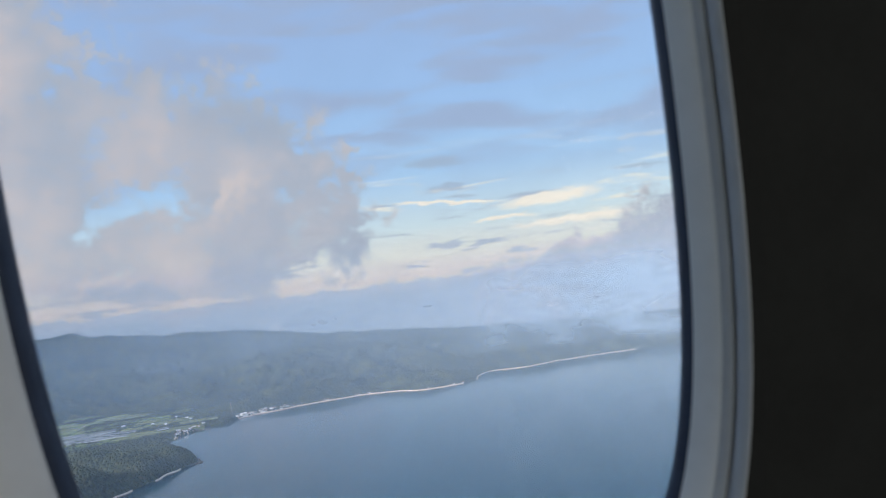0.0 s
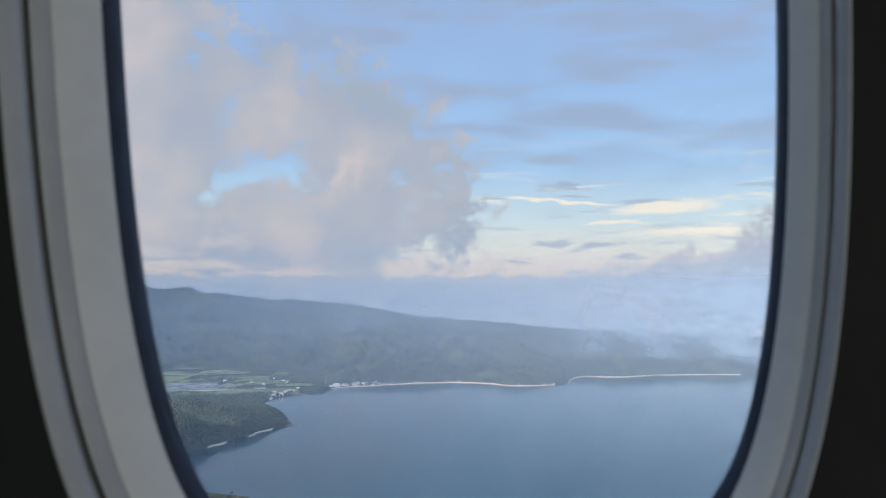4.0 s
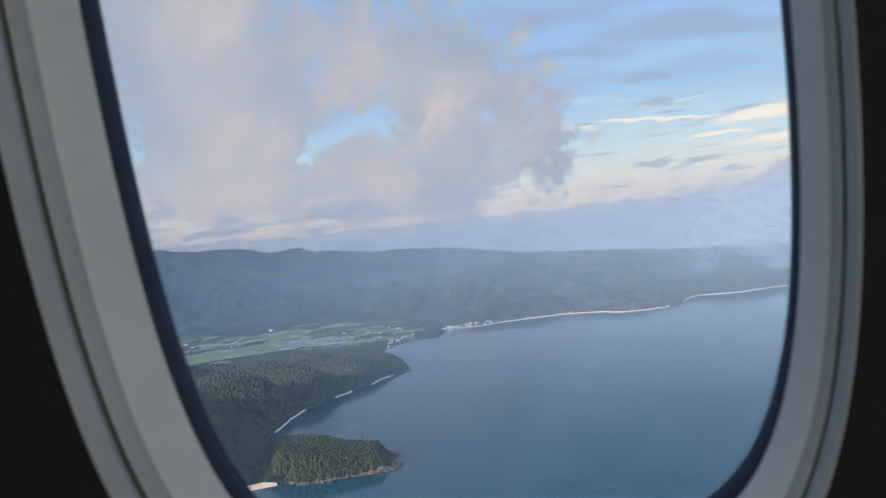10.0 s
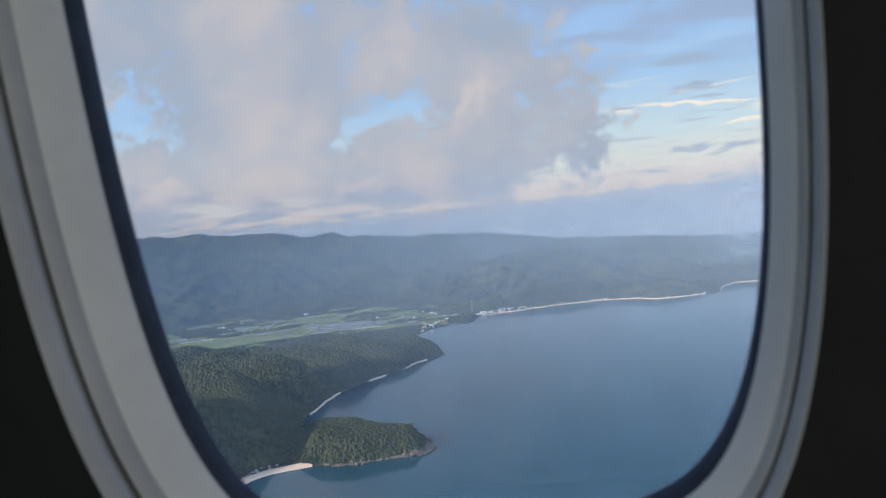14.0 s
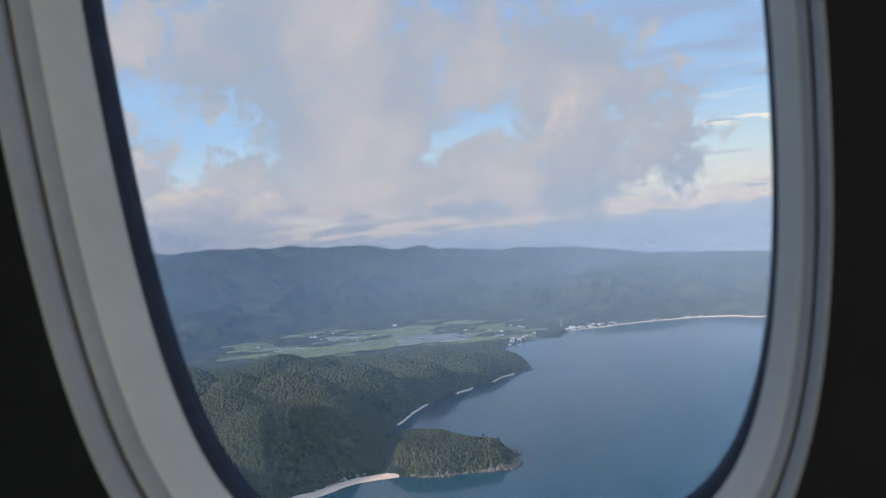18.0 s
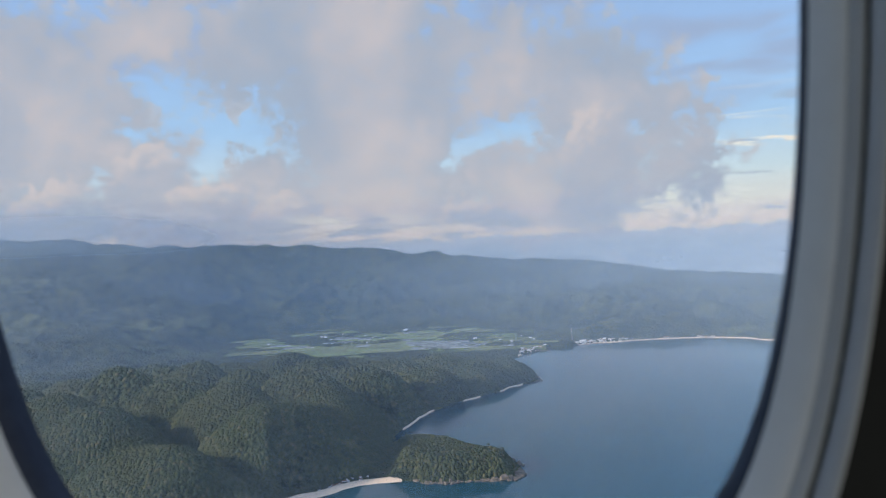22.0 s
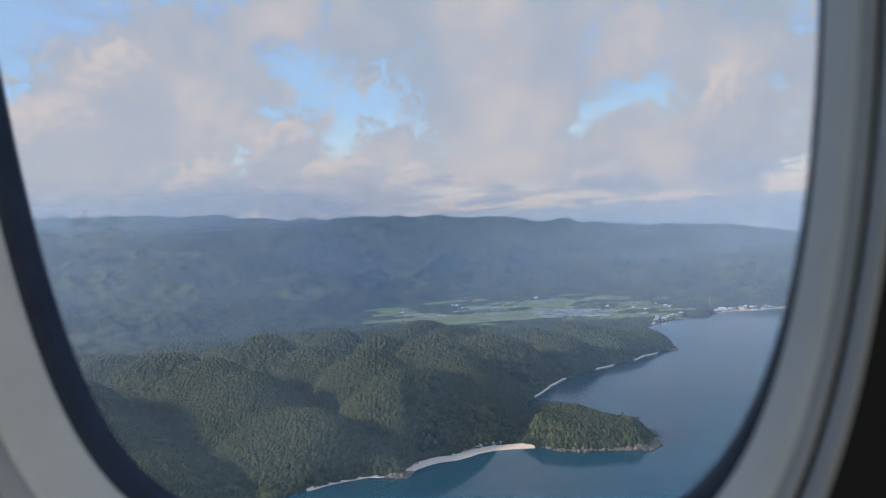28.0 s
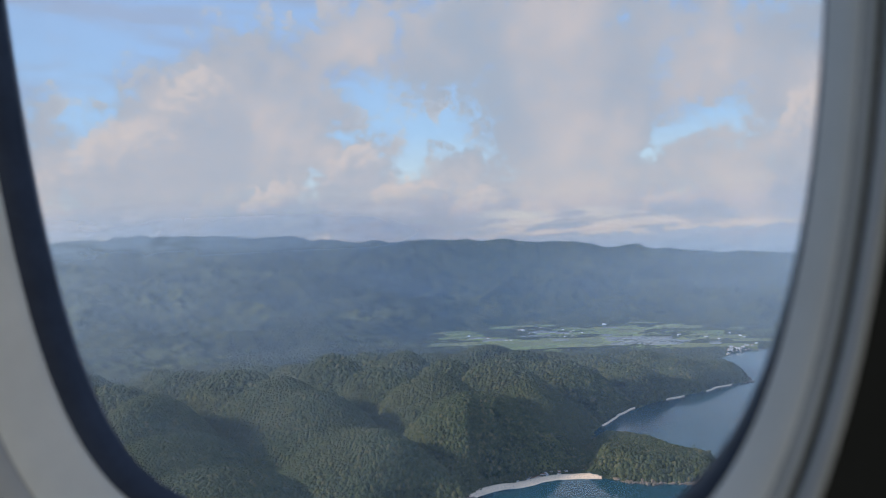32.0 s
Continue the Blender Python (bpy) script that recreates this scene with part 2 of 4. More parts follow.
w.add("ShaderNodeOutputWorld", (bg,))

sun = new("sun", bpy.data.lights.new("sun", "SUN"))
sun.data.energy, sun.data.angle, sun.data.color = 5.0, radians(4), (1.0, 0.84, 0.66)
scene.cycles.transparent_max_bounces = 24
sun.matrix_world = look((0, 0, 600), (math.sin(radians(SUN_AZ)) * 100, -math.cos(radians(SUN_AZ)) * 100, 600 - 100 * math.tan(radians(SUN_EL))))


# ---------------------------------------------------------------- materials
def material(name, build):
    m = bpy.data.materials.new(name)
    m.use_nodes = True
    k = Nodes(m.node_tree)
    k.add("ShaderNodeOutputMaterial", {"Surface": build(k)})
    return m


def surface(k, colour, rough, bump=None, strength=0.3, distance=0.01, **more):
    ins = {"Base Color": colour, "Roughness": rough}
    ins.update({a.replace("_", " "): b for a, b in more.items()})
    if bump is not None:
        ins["Normal"] = k.add("ShaderNodeBump", {"Height": bump, "Strength": strength, "Distance": distance}).outputs[0]
    return k.add("ShaderNodeBsdfPrincipled", ins).outputs[0]


def where(k):
    return k.add("ShaderNodeNewGeometry").outputs["Position"]


def forest_look(k):
    p = where(k)
    a = k.noise(p, 0.006, 4.0)
    b = k.noise(p, 0.06, 5.0, 0.6)
    c = k.noise(p, 0.30, 3.0, 0.6)
    col = k.mix(k.smooth(a, 0.40, 0.60), (0.036, 0.056, 0.034), (0.078, 0.096, 0.050))
    stands = k.noise(p, 0.0032, 5.0, 0.65, 0.6)
    col = k.mix(k.smooth(b, 0.42, 0.66), col, (0.125, 0.130, 0.055))
    col = k.mix(k.smooth(stands, 0.50, 0.62), col, (0.135, 0.150, 0.066))
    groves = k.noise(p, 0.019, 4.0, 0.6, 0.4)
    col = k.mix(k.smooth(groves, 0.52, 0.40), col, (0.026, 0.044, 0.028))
    # shade of canopy gaps put into the colour where the fine bump dips
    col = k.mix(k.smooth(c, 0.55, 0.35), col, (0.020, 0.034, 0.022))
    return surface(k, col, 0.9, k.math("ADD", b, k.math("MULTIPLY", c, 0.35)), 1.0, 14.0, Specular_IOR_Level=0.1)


def crown_look(k):
    r = k.add("ShaderNodeNewGeometry").outputs["Random Per Island"]
    p = where(k)
    a = k.noise(p, 0.008, 3.0)
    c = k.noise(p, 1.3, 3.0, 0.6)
    col = k.ramp(r, [(0.0, (0.034, 0.054, 0.034)), (0.45, (0.060, 0.082, 0.046)), (0.8, (0.096, 0.108, 0.056)), (1.0, (0.17, 0.15, 0.085))])
    col = k.mix(k.smooth(a, 0.40, 0.70, 0.0, 0.6), col, (0.085, 0.088, 0.044))
    # hollows of the crown's bump painted darker, as shade among the leaves
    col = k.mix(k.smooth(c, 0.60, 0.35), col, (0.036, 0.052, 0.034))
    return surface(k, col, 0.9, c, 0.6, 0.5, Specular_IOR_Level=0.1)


def sea_look(k):
    p = where(k)
    swell = k.noise(k.vec("MULTIPLY", p, (1.0, 0.35, 1.0)), 0.05, 4.0, 0.6)
    patch = k.noise(k.vec("MULTIPLY", p, (0.35, 1.0, 1.0)), 0.004, 2.0, 0.5)
    col = k.mix(patch, (0.003, 0.050, 0.081), (0.006, 0.071, 0.108))
    rough = k.smooth(patch, 0.3, 0.7, 0.08, 0.16)
    lanes = k.noise(k.vec("MULTIPLY", p, (0.30, 1.0, 1.0)), 0.009, 5.0, 0.6, 0.8)
    chop = k.smooth(lanes, 0.42, 0.60, 0.035, 0.085)
    return surface(k, col, rough, k.math("ADD", swell, k.math("MULTIPLY", k.noise(k.vec("MULTIPLY", p, (0.45, 1.0, 1.0)), 0.16, 4.0, 0.65), 0.6)), chop, 1.0, IOR=1.33, Specular_Tint=(0.84, 0.98, 1.0))


def sand_look(k):
    p = where(k)
    a = k.noise(p, 0.08, 4.0)
    b = k.noise(p, 0.9, 3.0)
    col = k.mix(a, (0.80, 0.59, 0.42), (0.90, 0.72, 0.55))
    return surface(k, k.mix(k.smooth(b, 0.6, 0.75), col, (0.30, 0.24, 0.18)), 0.95, b, 0.3, 0.3)


def grain(dark, light, scale, rough, bump=0.2, depth=0.002, metal=0.0):
    def build(k):
        p = k.add("ShaderNodeTexCoord").outputs["Object"]
        a = k.noise(p, scale, 4.0)
        b = k.noise(p, scale * 9.0, 3.0)
        col = k.mix(k.smooth(k.math("ADD", k.math("MULTIPLY", a, 0.7), k.math("MULTIPLY", b, 0.3)), 0.3, 0.7), dark, light)
        return surface(k, col, rough, b, bump, depth, Metallic=metal)
    return build


def paddy_look(k):
    r = k.add("ShaderNodeObjectInfo").outputs["Random"]
    p = where(k)
    a = k.noise(p, 0.05, 4.0)
    col = k.ramp(r, [(0.0, (0.13, 0.20, 0.055)), (0.4, (0.20, 0.27, 0.07)), (0.7, (0.25, 0.26, 0.09)), (1.0, (0.12, 0.16, 0.06))])
    return surface(k, k.mix(k.smooth(a, 0.35, 0.75), col, (0.12, 0.14, 0.06)), 0.9, a, 0.3, 0.5)


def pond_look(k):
    # sky sheen partly painted: pale base colour besides the low roughness
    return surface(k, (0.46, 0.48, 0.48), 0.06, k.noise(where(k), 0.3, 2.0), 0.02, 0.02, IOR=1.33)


def haze_look(amount, low, high, seed, patchy=0.0, edge=0.0, run=9.0):
    """Haze painted on a sheet: pale blue scatters light, graded by height, noise and bearing; the rest passes through.
    """
    def build(k):
        p = where(k)
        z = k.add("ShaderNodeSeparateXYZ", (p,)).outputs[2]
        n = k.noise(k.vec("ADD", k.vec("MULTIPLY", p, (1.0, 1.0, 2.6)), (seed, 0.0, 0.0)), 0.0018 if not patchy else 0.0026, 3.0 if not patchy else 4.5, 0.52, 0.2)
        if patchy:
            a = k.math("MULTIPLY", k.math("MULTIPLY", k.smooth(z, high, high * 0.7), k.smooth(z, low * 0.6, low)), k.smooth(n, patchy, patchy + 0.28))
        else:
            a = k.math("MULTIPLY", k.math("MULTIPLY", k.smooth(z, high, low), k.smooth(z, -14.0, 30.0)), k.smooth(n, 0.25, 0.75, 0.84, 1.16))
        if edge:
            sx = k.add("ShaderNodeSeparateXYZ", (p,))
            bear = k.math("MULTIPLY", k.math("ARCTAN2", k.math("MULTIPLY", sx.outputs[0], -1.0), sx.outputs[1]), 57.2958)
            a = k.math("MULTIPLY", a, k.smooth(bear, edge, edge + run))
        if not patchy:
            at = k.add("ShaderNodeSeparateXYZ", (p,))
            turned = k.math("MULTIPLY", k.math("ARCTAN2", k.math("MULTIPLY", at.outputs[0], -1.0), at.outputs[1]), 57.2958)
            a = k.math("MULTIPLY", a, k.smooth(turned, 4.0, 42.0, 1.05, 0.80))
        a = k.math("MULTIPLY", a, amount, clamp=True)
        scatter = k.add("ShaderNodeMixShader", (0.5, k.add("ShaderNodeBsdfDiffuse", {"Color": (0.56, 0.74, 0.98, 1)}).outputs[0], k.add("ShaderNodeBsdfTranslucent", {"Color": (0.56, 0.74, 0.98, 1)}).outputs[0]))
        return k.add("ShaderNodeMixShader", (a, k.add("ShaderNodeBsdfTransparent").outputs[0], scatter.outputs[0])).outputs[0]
    return build


def pane_look(k):
    clearly = k.add("ShaderNodeBsdfTransparent", {"Color": (0.985, 0.99, 0.985, 1)}).outputs[0]
    gloss = k.add("ShaderNodeBsdfGlossy", {"Color": (1, 1, 1, 1), "Roughness": 0.02}).outputs[0]
    f = k.add("ShaderNodeFresnel", {"IOR": 1.2}).outputs[0]
    worn = k.noise(k.add("ShaderNodeTexCoord").outputs["Object"], 18.0, 4.0)
    dull = k.add("ShaderNodeBsdfTranslucent", {"Color": (0.86, 0.90, 0.95, 1)}).outputs[0]
    body_ = k.add("ShaderNodeMixShader", (k.smooth(worn, 0.2, 0.8, 0.03, 0.07), clearly, dull)).outputs[0]
    return k.add("ShaderNodeMixShader", (k.math("MULTIPLY", f, 0.03), body_, gloss)).outputs[0]


FOREST = material("forest_canopy", forest_look)
CROWN = material("tree_crowns", crown_look)
SEA = material("sea_water", sea_look)
SAND = material("beach_sand", sand_look)
ROCK = material("shore_rock", grain((0.10, 0.085, 0.07), (0.30, 0.25, 0.20), 0.3, 0.95, 0.6, 0.4))
PADDY = material("rice_paddy", paddy_look)
POND = material("pond_water", pond_look)
TRUNK = material("tree_trunk", grain((0.07, 0.05, 0.035), (0.14, 0.11, 0.08), 2.0, 0.95))
WHITE = material("white_wall", grain((0.66, 0.66, 0.64), (0.80, 0.80, 0.78), 0.5, 0.8))
TIN = material("tin_roof", grain((0.42, 0.42, 0.42), (0.62, 0.62, 0.62), 0.4, 0.5, metal=0.3))
RUST = material("rusty_roof", grain((0.22, 0.10, 0.06), (0.36, 0.20, 0.13), 0.6, 0.8))
GASKET = material("navy_gasket", grain((0.018, 0.028, 0.054), (0.030, 0.043, 0.078), 60.0, 0.7, 0.1, 0.0004))
BEZEL = material("grey_bezel_plastic", grain((0.72, 0.72, 0.705), (0.80, 0.80, 0.785), 14.0, 0.5, 0.08, 0.0003))
RING = material("grey_trim_plastic", grain((0.44, 0.445, 0.45), (0.52, 0.525, 0.53), 14.0, 0.5, 0.08, 0.0003))
SEAM = material("dark_seam_rubber", grain((0.012, 0.012, 0.014), (0.03, 0.03, 0.032), 60.0, 0.8, 0.1, 0.0003))
# the cabin's lack of light is put into this almost black base colour
PANEL = material("shadow_black_panel", grain((0.007, 0.0075, 0.007), (0.012, 0.013, 0.012), 30.0, 0.85, 0.2, 0.0005))
PANE = material("acrylic_pane", pane_look)


# ---------------------------------------------------------------- mesh helpers
def mesh_from(name, verts, faces, mats, smooth=False):
    me = bpy.data.meshes.new(name)
    me.from_pydata(verts, [], faces)
    for m in (mats if isinstance(mats, (list, tuple)) else [mats]):
        me.materials.append(m)
    if smooth:
        me.polygons.foreach_set("use_smooth", [True] * len(me.polygons))
    me.update()
    return me


def part(name, bm, mat, parent=None, label="", smooth=False):
    """Links a bmesh as one mesh object, under a thing if one is given."""
    me = bpy.data.meshes.new(name)
    bm.to_mesh(me)
    bm.free()
    me.materials.append(mat)
    if smooth:
        me.polygons.foreach_set("use_smooth", [True] * len(me.polygons))
    ob = new(name, me)
    ob.parent = parent
    return tagged(ob, label)


def box(bm, x0, x1, y0, y1, z0, z1):
    m = Matrix.Translation(((x0 + x1) / 2, (y0 + y1) / 2, (z0 + z1) / 2)) @ Matrix.Diagonal((x1 - x0, y1 - y0, z1 - z0, 1))
    bmesh.ops.create_cube(bm, size=1.0, matrix=m)
    return bm


def ease(v, lo, hi):
    t = np.clip((v - lo) / (hi - lo), 0.0, 1.0)
    return t * t * (3 - 2 * t)


LATTICE = np.random.RandomState(7).rand(256, 256)


def value_noise(x, y):
    xi, yi = np.floor(x).astype(int), np.floor(y).astype(int)
    u, v = x - xi, y - yi
    u, v = u * u * (3 - 2 * u), v * v * (3 - 2 * v)
    a, b = LATTICE[xi % 256, yi % 256], LATTICE[(xi + 1) % 256, yi % 256]
    c, d = LATTICE[xi % 256, (yi + 1) % 256], LATTICE[(xi + 1) % 256, (yi + 1) % 256]
    return (a * (1 - u) + b * u) * (1 - v) + (c * (1 - u) + d * u) * v


def fbm(x, y, scale, octaves=4, gain=0.5, ridged=False):
    x, y = np.asarray(x, float) / scale, np.asarray(y, float) / scale
    total, amp, norm = 0.0, 1.0, 0.0
    for i in range(octaves):
        n = value_noise(x + 17.3 * i, y - 9.1 * i)
        if ridged:
            n = 1 - np.abs(2 * n - 1)
        total, norm = total + amp * n, norm + amp
        x, y, amp = x * 2.03, y * 2.03, amp * gain
    return total / norm


# ---------------------------------------------------------------- the shore: bearing (degrees to the left of north) and range
SHORE = [(-42, 3750), (-30, 3300), (-22, 3020), (-15, 2860), (-11.5, 2740), (-8.4, 2700), (-7.2, 2490), (-5, 2440), (-3.4, 2420), (-1.5, 2470), (1, 2490), (3.5, 2470), (7, 2410),
         (9.6, 2362), (10.5, 2290), (11.3, 2250), (11.9, 2302), (12.7, 2246), (13.6, 2190), (14.4, 2120), (14.5, 2030), (13.7, 1930), (13.0, 1830), (12.8, 1745), (13.5, 1712), (15.2, 1650),
         (17.5, 1562), (20, 1488), (22, 1390), (23.3, 1300), (23.6, 1238), (23, 1200), (21.5, 1180), (19.5, 1158), (17.2, 1122), (15.2, 1080), (14.5, 1035), (14.9, 1005), (17, 1000),
         (19.5, 992), (21.5, 998), (23.3, 1012), (25.5, 1010), (28, 994), (31, 964), (32.8, 940), (33.6, 918), (34.4, 926), (36.5, 932), (40, 915), (46, 882), (56, 850), (70, 820)]


def polar(bearing, reach):
    b = np.radians(bearing)
    return -np.sin(b) * reach, np.cos(b) * reach


def spline(points, steps):
    p = np.array(points, float)
    p = np.vstack([2 * p[0] - p[1], p, 2 * p[-1] - p[-2]])
    out = []
    for i in range(1, len(p) - 2):
        for s in range(steps):
            u = s / steps
            out.append(0.5 * (2 * p[i] + (p[i + 1] - p[i - 1]) * u + (2 * p[i - 1] - 5 * p[i] + 4 * p[i + 1] - p[i + 2]) * u * u + (3 * p[i] - p[i - 1] - 3 * p[i + 1] + p[i + 2]) * u ** 3))
    out.append(p[-2])
    return np.array(out)


shore_xy = spline([polar(b, r) for b, r in SHORE], 6)
wob = np.array([fbm(shore_xy[:, 0] + 400, shore_xy[:, 1], 45, 3) - 0.5, fbm(shore_xy[:, 0], shore_xy[:, 1] + 900, 45, 3) - 0.5]).T
shore_xy = shore_xy + wob * 22
shore_bearing = np.degrees(np.arctan2(-shore_xy[:, 0], shore_xy[:, 1]))
land_poly = np.vstack([shore_xy, [polar(95, 900)], [polar(95, 6000)], [polar(60, 7000)], [polar(20, 7000)], [polar(-20, 7000)], [polar(-42, 6000)]])


def inland(x, y):
    """Signed distance to the shore, positive on land."""
    x, y = np.asarray(x, float), np.asarray(y, float)
    best = np.full(x.shape, 1e18)
    inside = np.zeros(x.shape, bool)
    n = len(land_poly)
    for i in range(n):
        (x0, y0), (x1, y1) = land_poly[i], land_poly[(i + 1) % n]
        if i < len(shore_xy) - 1:
            dx, dy = x1 - x0, y1 - y0
            t = np.clip(((x - x0) * dx + (y - y0) * dy) / (dx * dx + dy * dy + 1e-9), 0, 1)
            best = np.minimum(best, (x - x0 - t * dx) ** 2 + (y - y0 - t * dy) ** 2)
        cross = ((y0 > y) != (y1 > y)) & (x < (x1 - x0) * (y - y0) / (y1 - y0 + 1e-12) + x0)
        inside ^= cross
    d = np.sqrt(best)
    return np.where(inside, d, -d)


def crest(b):
    """Height of the far ridge by bearing."""
    return np.interp(b, [-42, -22, -14, -5, 3, 9, 14, 21, 26, 32, 39, 48, 60, 75], [60, 72, 92, 128, 172, 215, 240, 300, 350, 372, 405, 455, 480, 440])


def plain_mask(b, r):
    """One where the paddy plain lies flat."""
    edge = ease(b, 8.5, 12.5) * ease(b, 40.0, 33.0)
    near = np.interp(b, [8, 13, 15, 20, 30, 40], [2200, 2110, 2080, 2030, 2030, 2200])
    far = np.interp(b, [8, 13, 20, 30, 40], [2420, 2900, 3050, 3080, 2950])
    return edge * ease(r, near, near + 90) * ease(r, far + 60, far - 60)


def height(x, y, s=None):
    s = inland(x, y) if s is None else s
    r = np.hypot(x, y)
    b = np.degrees(np.arctan2(-x, y))
    lumps = fbm(x + 50, y - 80, 120, 4)
    # forested finger ridges that run down to the bay, with rounded backs and narrow valleys
    sandy = ease(b, 22.6, 24.2) * ease(b, 33.2, 32.0) * ease(r, 1160, 1100)
    back = np.clip(s - 30 * sandy - 4, 0, None)
    lane = y + 0.38 * (x + 450) + 200 * (fbm(x, y, 420, 2) - 0.5) + 22 * (fbm(x + 330, y - 120, 110, 2) - 0.5)
    backs = np.abs(np.sin(np.pi * lane / 196)) ** 0.85
    cross = x - 0.35 * y + 170 * (fbm(x - 70, y + 510, 260, 2) - 0.5)
    ribs = np.abs(np.sin(np.pi * cross / 165)) ** 0.9
    full = np.interp(r, [850, 1000, 1300, 1500, 1700, 1900, 2080], [84, 112, 110, 102, 82, 50, 18]) * (1 + 0.12 * ease(b, 30, 46)) * (1 - 0.4 * ease(b, 37, 43) * ease(r, 1220, 1060))
    climb = 0.80 * (1 - np.exp(-back / 40)) + 0.20 * ease(back, 40, 420)
    wild = 0.92 + 0.6 * (fbm(x + 640, y + 77, 300, 2) - 0.5)
    deep = np.interp(r, [1200, 1450], [0.26, 0.05])
    near_hill = full * climb * wild * (deep + (0.94 - deep) * backs + 0.20 * (ribs - 0.62)) + (lumps - 0.5) * 5 * ease(back, 10, 90)
    near_hill = near_hill * (1 - ease(b, 40.0, 33.0) * ease(r, 1930, 2120)) * ease(b, 11.2, 13.2) * (1 - ease(b, 27.5, 23.5) * ease(r, 1330, 1220))
    cape = 25 * ease(s, 0, 30) * (0.7 + 0.6 * lumps) * ease(b, 24.6, 22.6) * ease(r, 1260, 1190)
    knoll = 22 * ease(np.hypot(x - polar(11.1, 2325)[0], y - polar(11.1, 2325)[1]), 66, 8)
    # mountains: branching ridges and foothills below one long crest
    ridge_r = np.interp(b, [-42, -22, -5, 5, 14, 60], [4150, 3750, 3650, 3800, 4200, 4400])
    foot = np.interp(b, [-42, -8, 9, 13, 34, 42, 60], [2600, 2430, 2400, 2880, 3020, 2300, 2000])
    up = np.clip((r - foot) / (ridge_r - foot), 0, 1)
    wx, wy = x + 260 * (fbm(x, y, 480, 3) - 0.5), y + 260 * (fbm(x + 777, y - 333, 480, 3) - 0.5)
    arms = np.clip((fbm(wx - 900, wy + 300, 520, 5, 0.5, True) - 0.34) / 0.46, 0, 1.1)
    knobs = fbm(wx + 40, wy - 60, 190, 4, 0.5, True)
    jag = fbm(x + 90, y - 45, 170, 4, 0.6) - 0.5
    top = crest(b) * (1 + 0.17 * jag)
    top = top + 9 * (fbm(x - 20, y + 35, 46, 3, 0.6) - 0.5)
    open_ = np.clip(1.05 - up, 0, 1)
    mount = top * (0.34 * up ** 0.75 + 0.66 * up ** 2.2) * (1 - 0.75 * (1 - arms) * open_) + 85 * (knobs - 0.42) * ease(up, 0.0, 0.18) * ease(up, 1.0, 0.5)
    mount = np.clip(mount, 0, None) * ease(s, -10, 160)
    behind = ease(r, ridge_r + 700, ridge_r)
    mount = mount * (0.35 + 0.65 * behind)
    hill = np.maximum(near_hill, 0)
    z = np.log(np.exp(hill / 12) + np.exp(mount / 12)) * 12 - 12 * np.log(2) * np.exp(-(hill + mount) / 12)
    z = np.maximum(np.maximum(z, cape), knoll)
    flat = plain_mask(b, r)
    z = z * (1 - flat) + (3.5 + 1.5 * lumps) * flat
    z = z + (lumps - 0.5) * 4 * ease(z, 6, 25) + 1.6 * ease(s, 0, 14)
    return np.where(s > 0, z, np.maximum(-8.0, s * 0.25))


# ---------------------------------------------------------------- ground, sea
bearings = np.radians(np.concatenate([np.arange(-42, 60, 0.12), np.arange(60, 75.1, 0.5)]))
ranges = 760 * np.exp(np.linspace(0, math.log(4900 / 760), 400))
B, Rg = np.meshgrid(bearings, ranges, indexing="ij")
gx, gy = -np.sin(B) * Rg, np.cos(B) * Rg
gs = inland(gx, gy)
gz = height(gx, gy, gs)
nb, nr = B.shape
idx = np.arange(nb * nr).reshape(nb, nr)
quads = np.stack([idx[:-1, :-1], idx[:-1, 1:], idx[1:, 1:], idx[1:, :-1]], -1)
keep = np.maximum.reduce([gs[:-1, :-1], gs[:-1, 1:], gs[1:, 1:], gs[1:, :-1]]) > -40
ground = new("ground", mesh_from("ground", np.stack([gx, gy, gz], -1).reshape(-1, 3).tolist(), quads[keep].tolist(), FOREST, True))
tagged(ground, "forested tropical coast rising to hazy mountains", "ground", kind="structure")

bm = bmesh.new()
bmesh.ops.create_circle(bm, cap_ends=True, segments=128, radius=4950)
sea = part("water", bm, SEA)
tagged(sea, "calm blue-grey sea under an evening sky", "sea", kind="structure")


# ---------------------------------------------------------------- forest crowns
rs = np.random.RandomState(11)


def crown_template(kind):
    t = bmesh.new()
    bmesh.ops.create_icosphere(t, subdivisions=1, radius=1.0)
    low = [v for v in t.verts if v.co.z < -0.6]
    bmesh.ops.delete(t, geom=low, context="VERTS")
    for v in t.verts:
        n = 0.75 + 0.5 * LATTICE[(v.index * 7 + kind * 13) % 256, kind]
        v.co = Vector((v.co.x * n, v.co.y * n, v.co.z * (0.6 + 0.4 * n)))
    bmesh.ops.triangulate(t, faces=t.faces[:])
    verts = np.array([v.co[:] for v in t.verts])
    faces = np.array([[v.index for v in f.verts] for f in t.faces])
    t.free()
    return verts, faces


def from_grid(values, x, y):
    """The value of a grid over the ground at places on it."""
    i = np.clip(np.searchsorted(bearings, np.arctan2(-x, y)), 1, nb - 1)
    j = np.clip(np.searchsorted(ranges, np.hypot(x, y)), 1, nr - 1)
    u = (np.arctan2(-x, y) - bearings[i - 1]) / (bearings[i] - bearings[i - 1])
    v = (np.hypot(x, y) - ranges[j - 1]) / (ranges[j] - ranges[j - 1])
    return (values[i - 1, j - 1] * (1 - u) + values[i, j - 1] * u) * (1 - v) + (values[i - 1, j] * (1 - u) + values[i, j] * u) * v


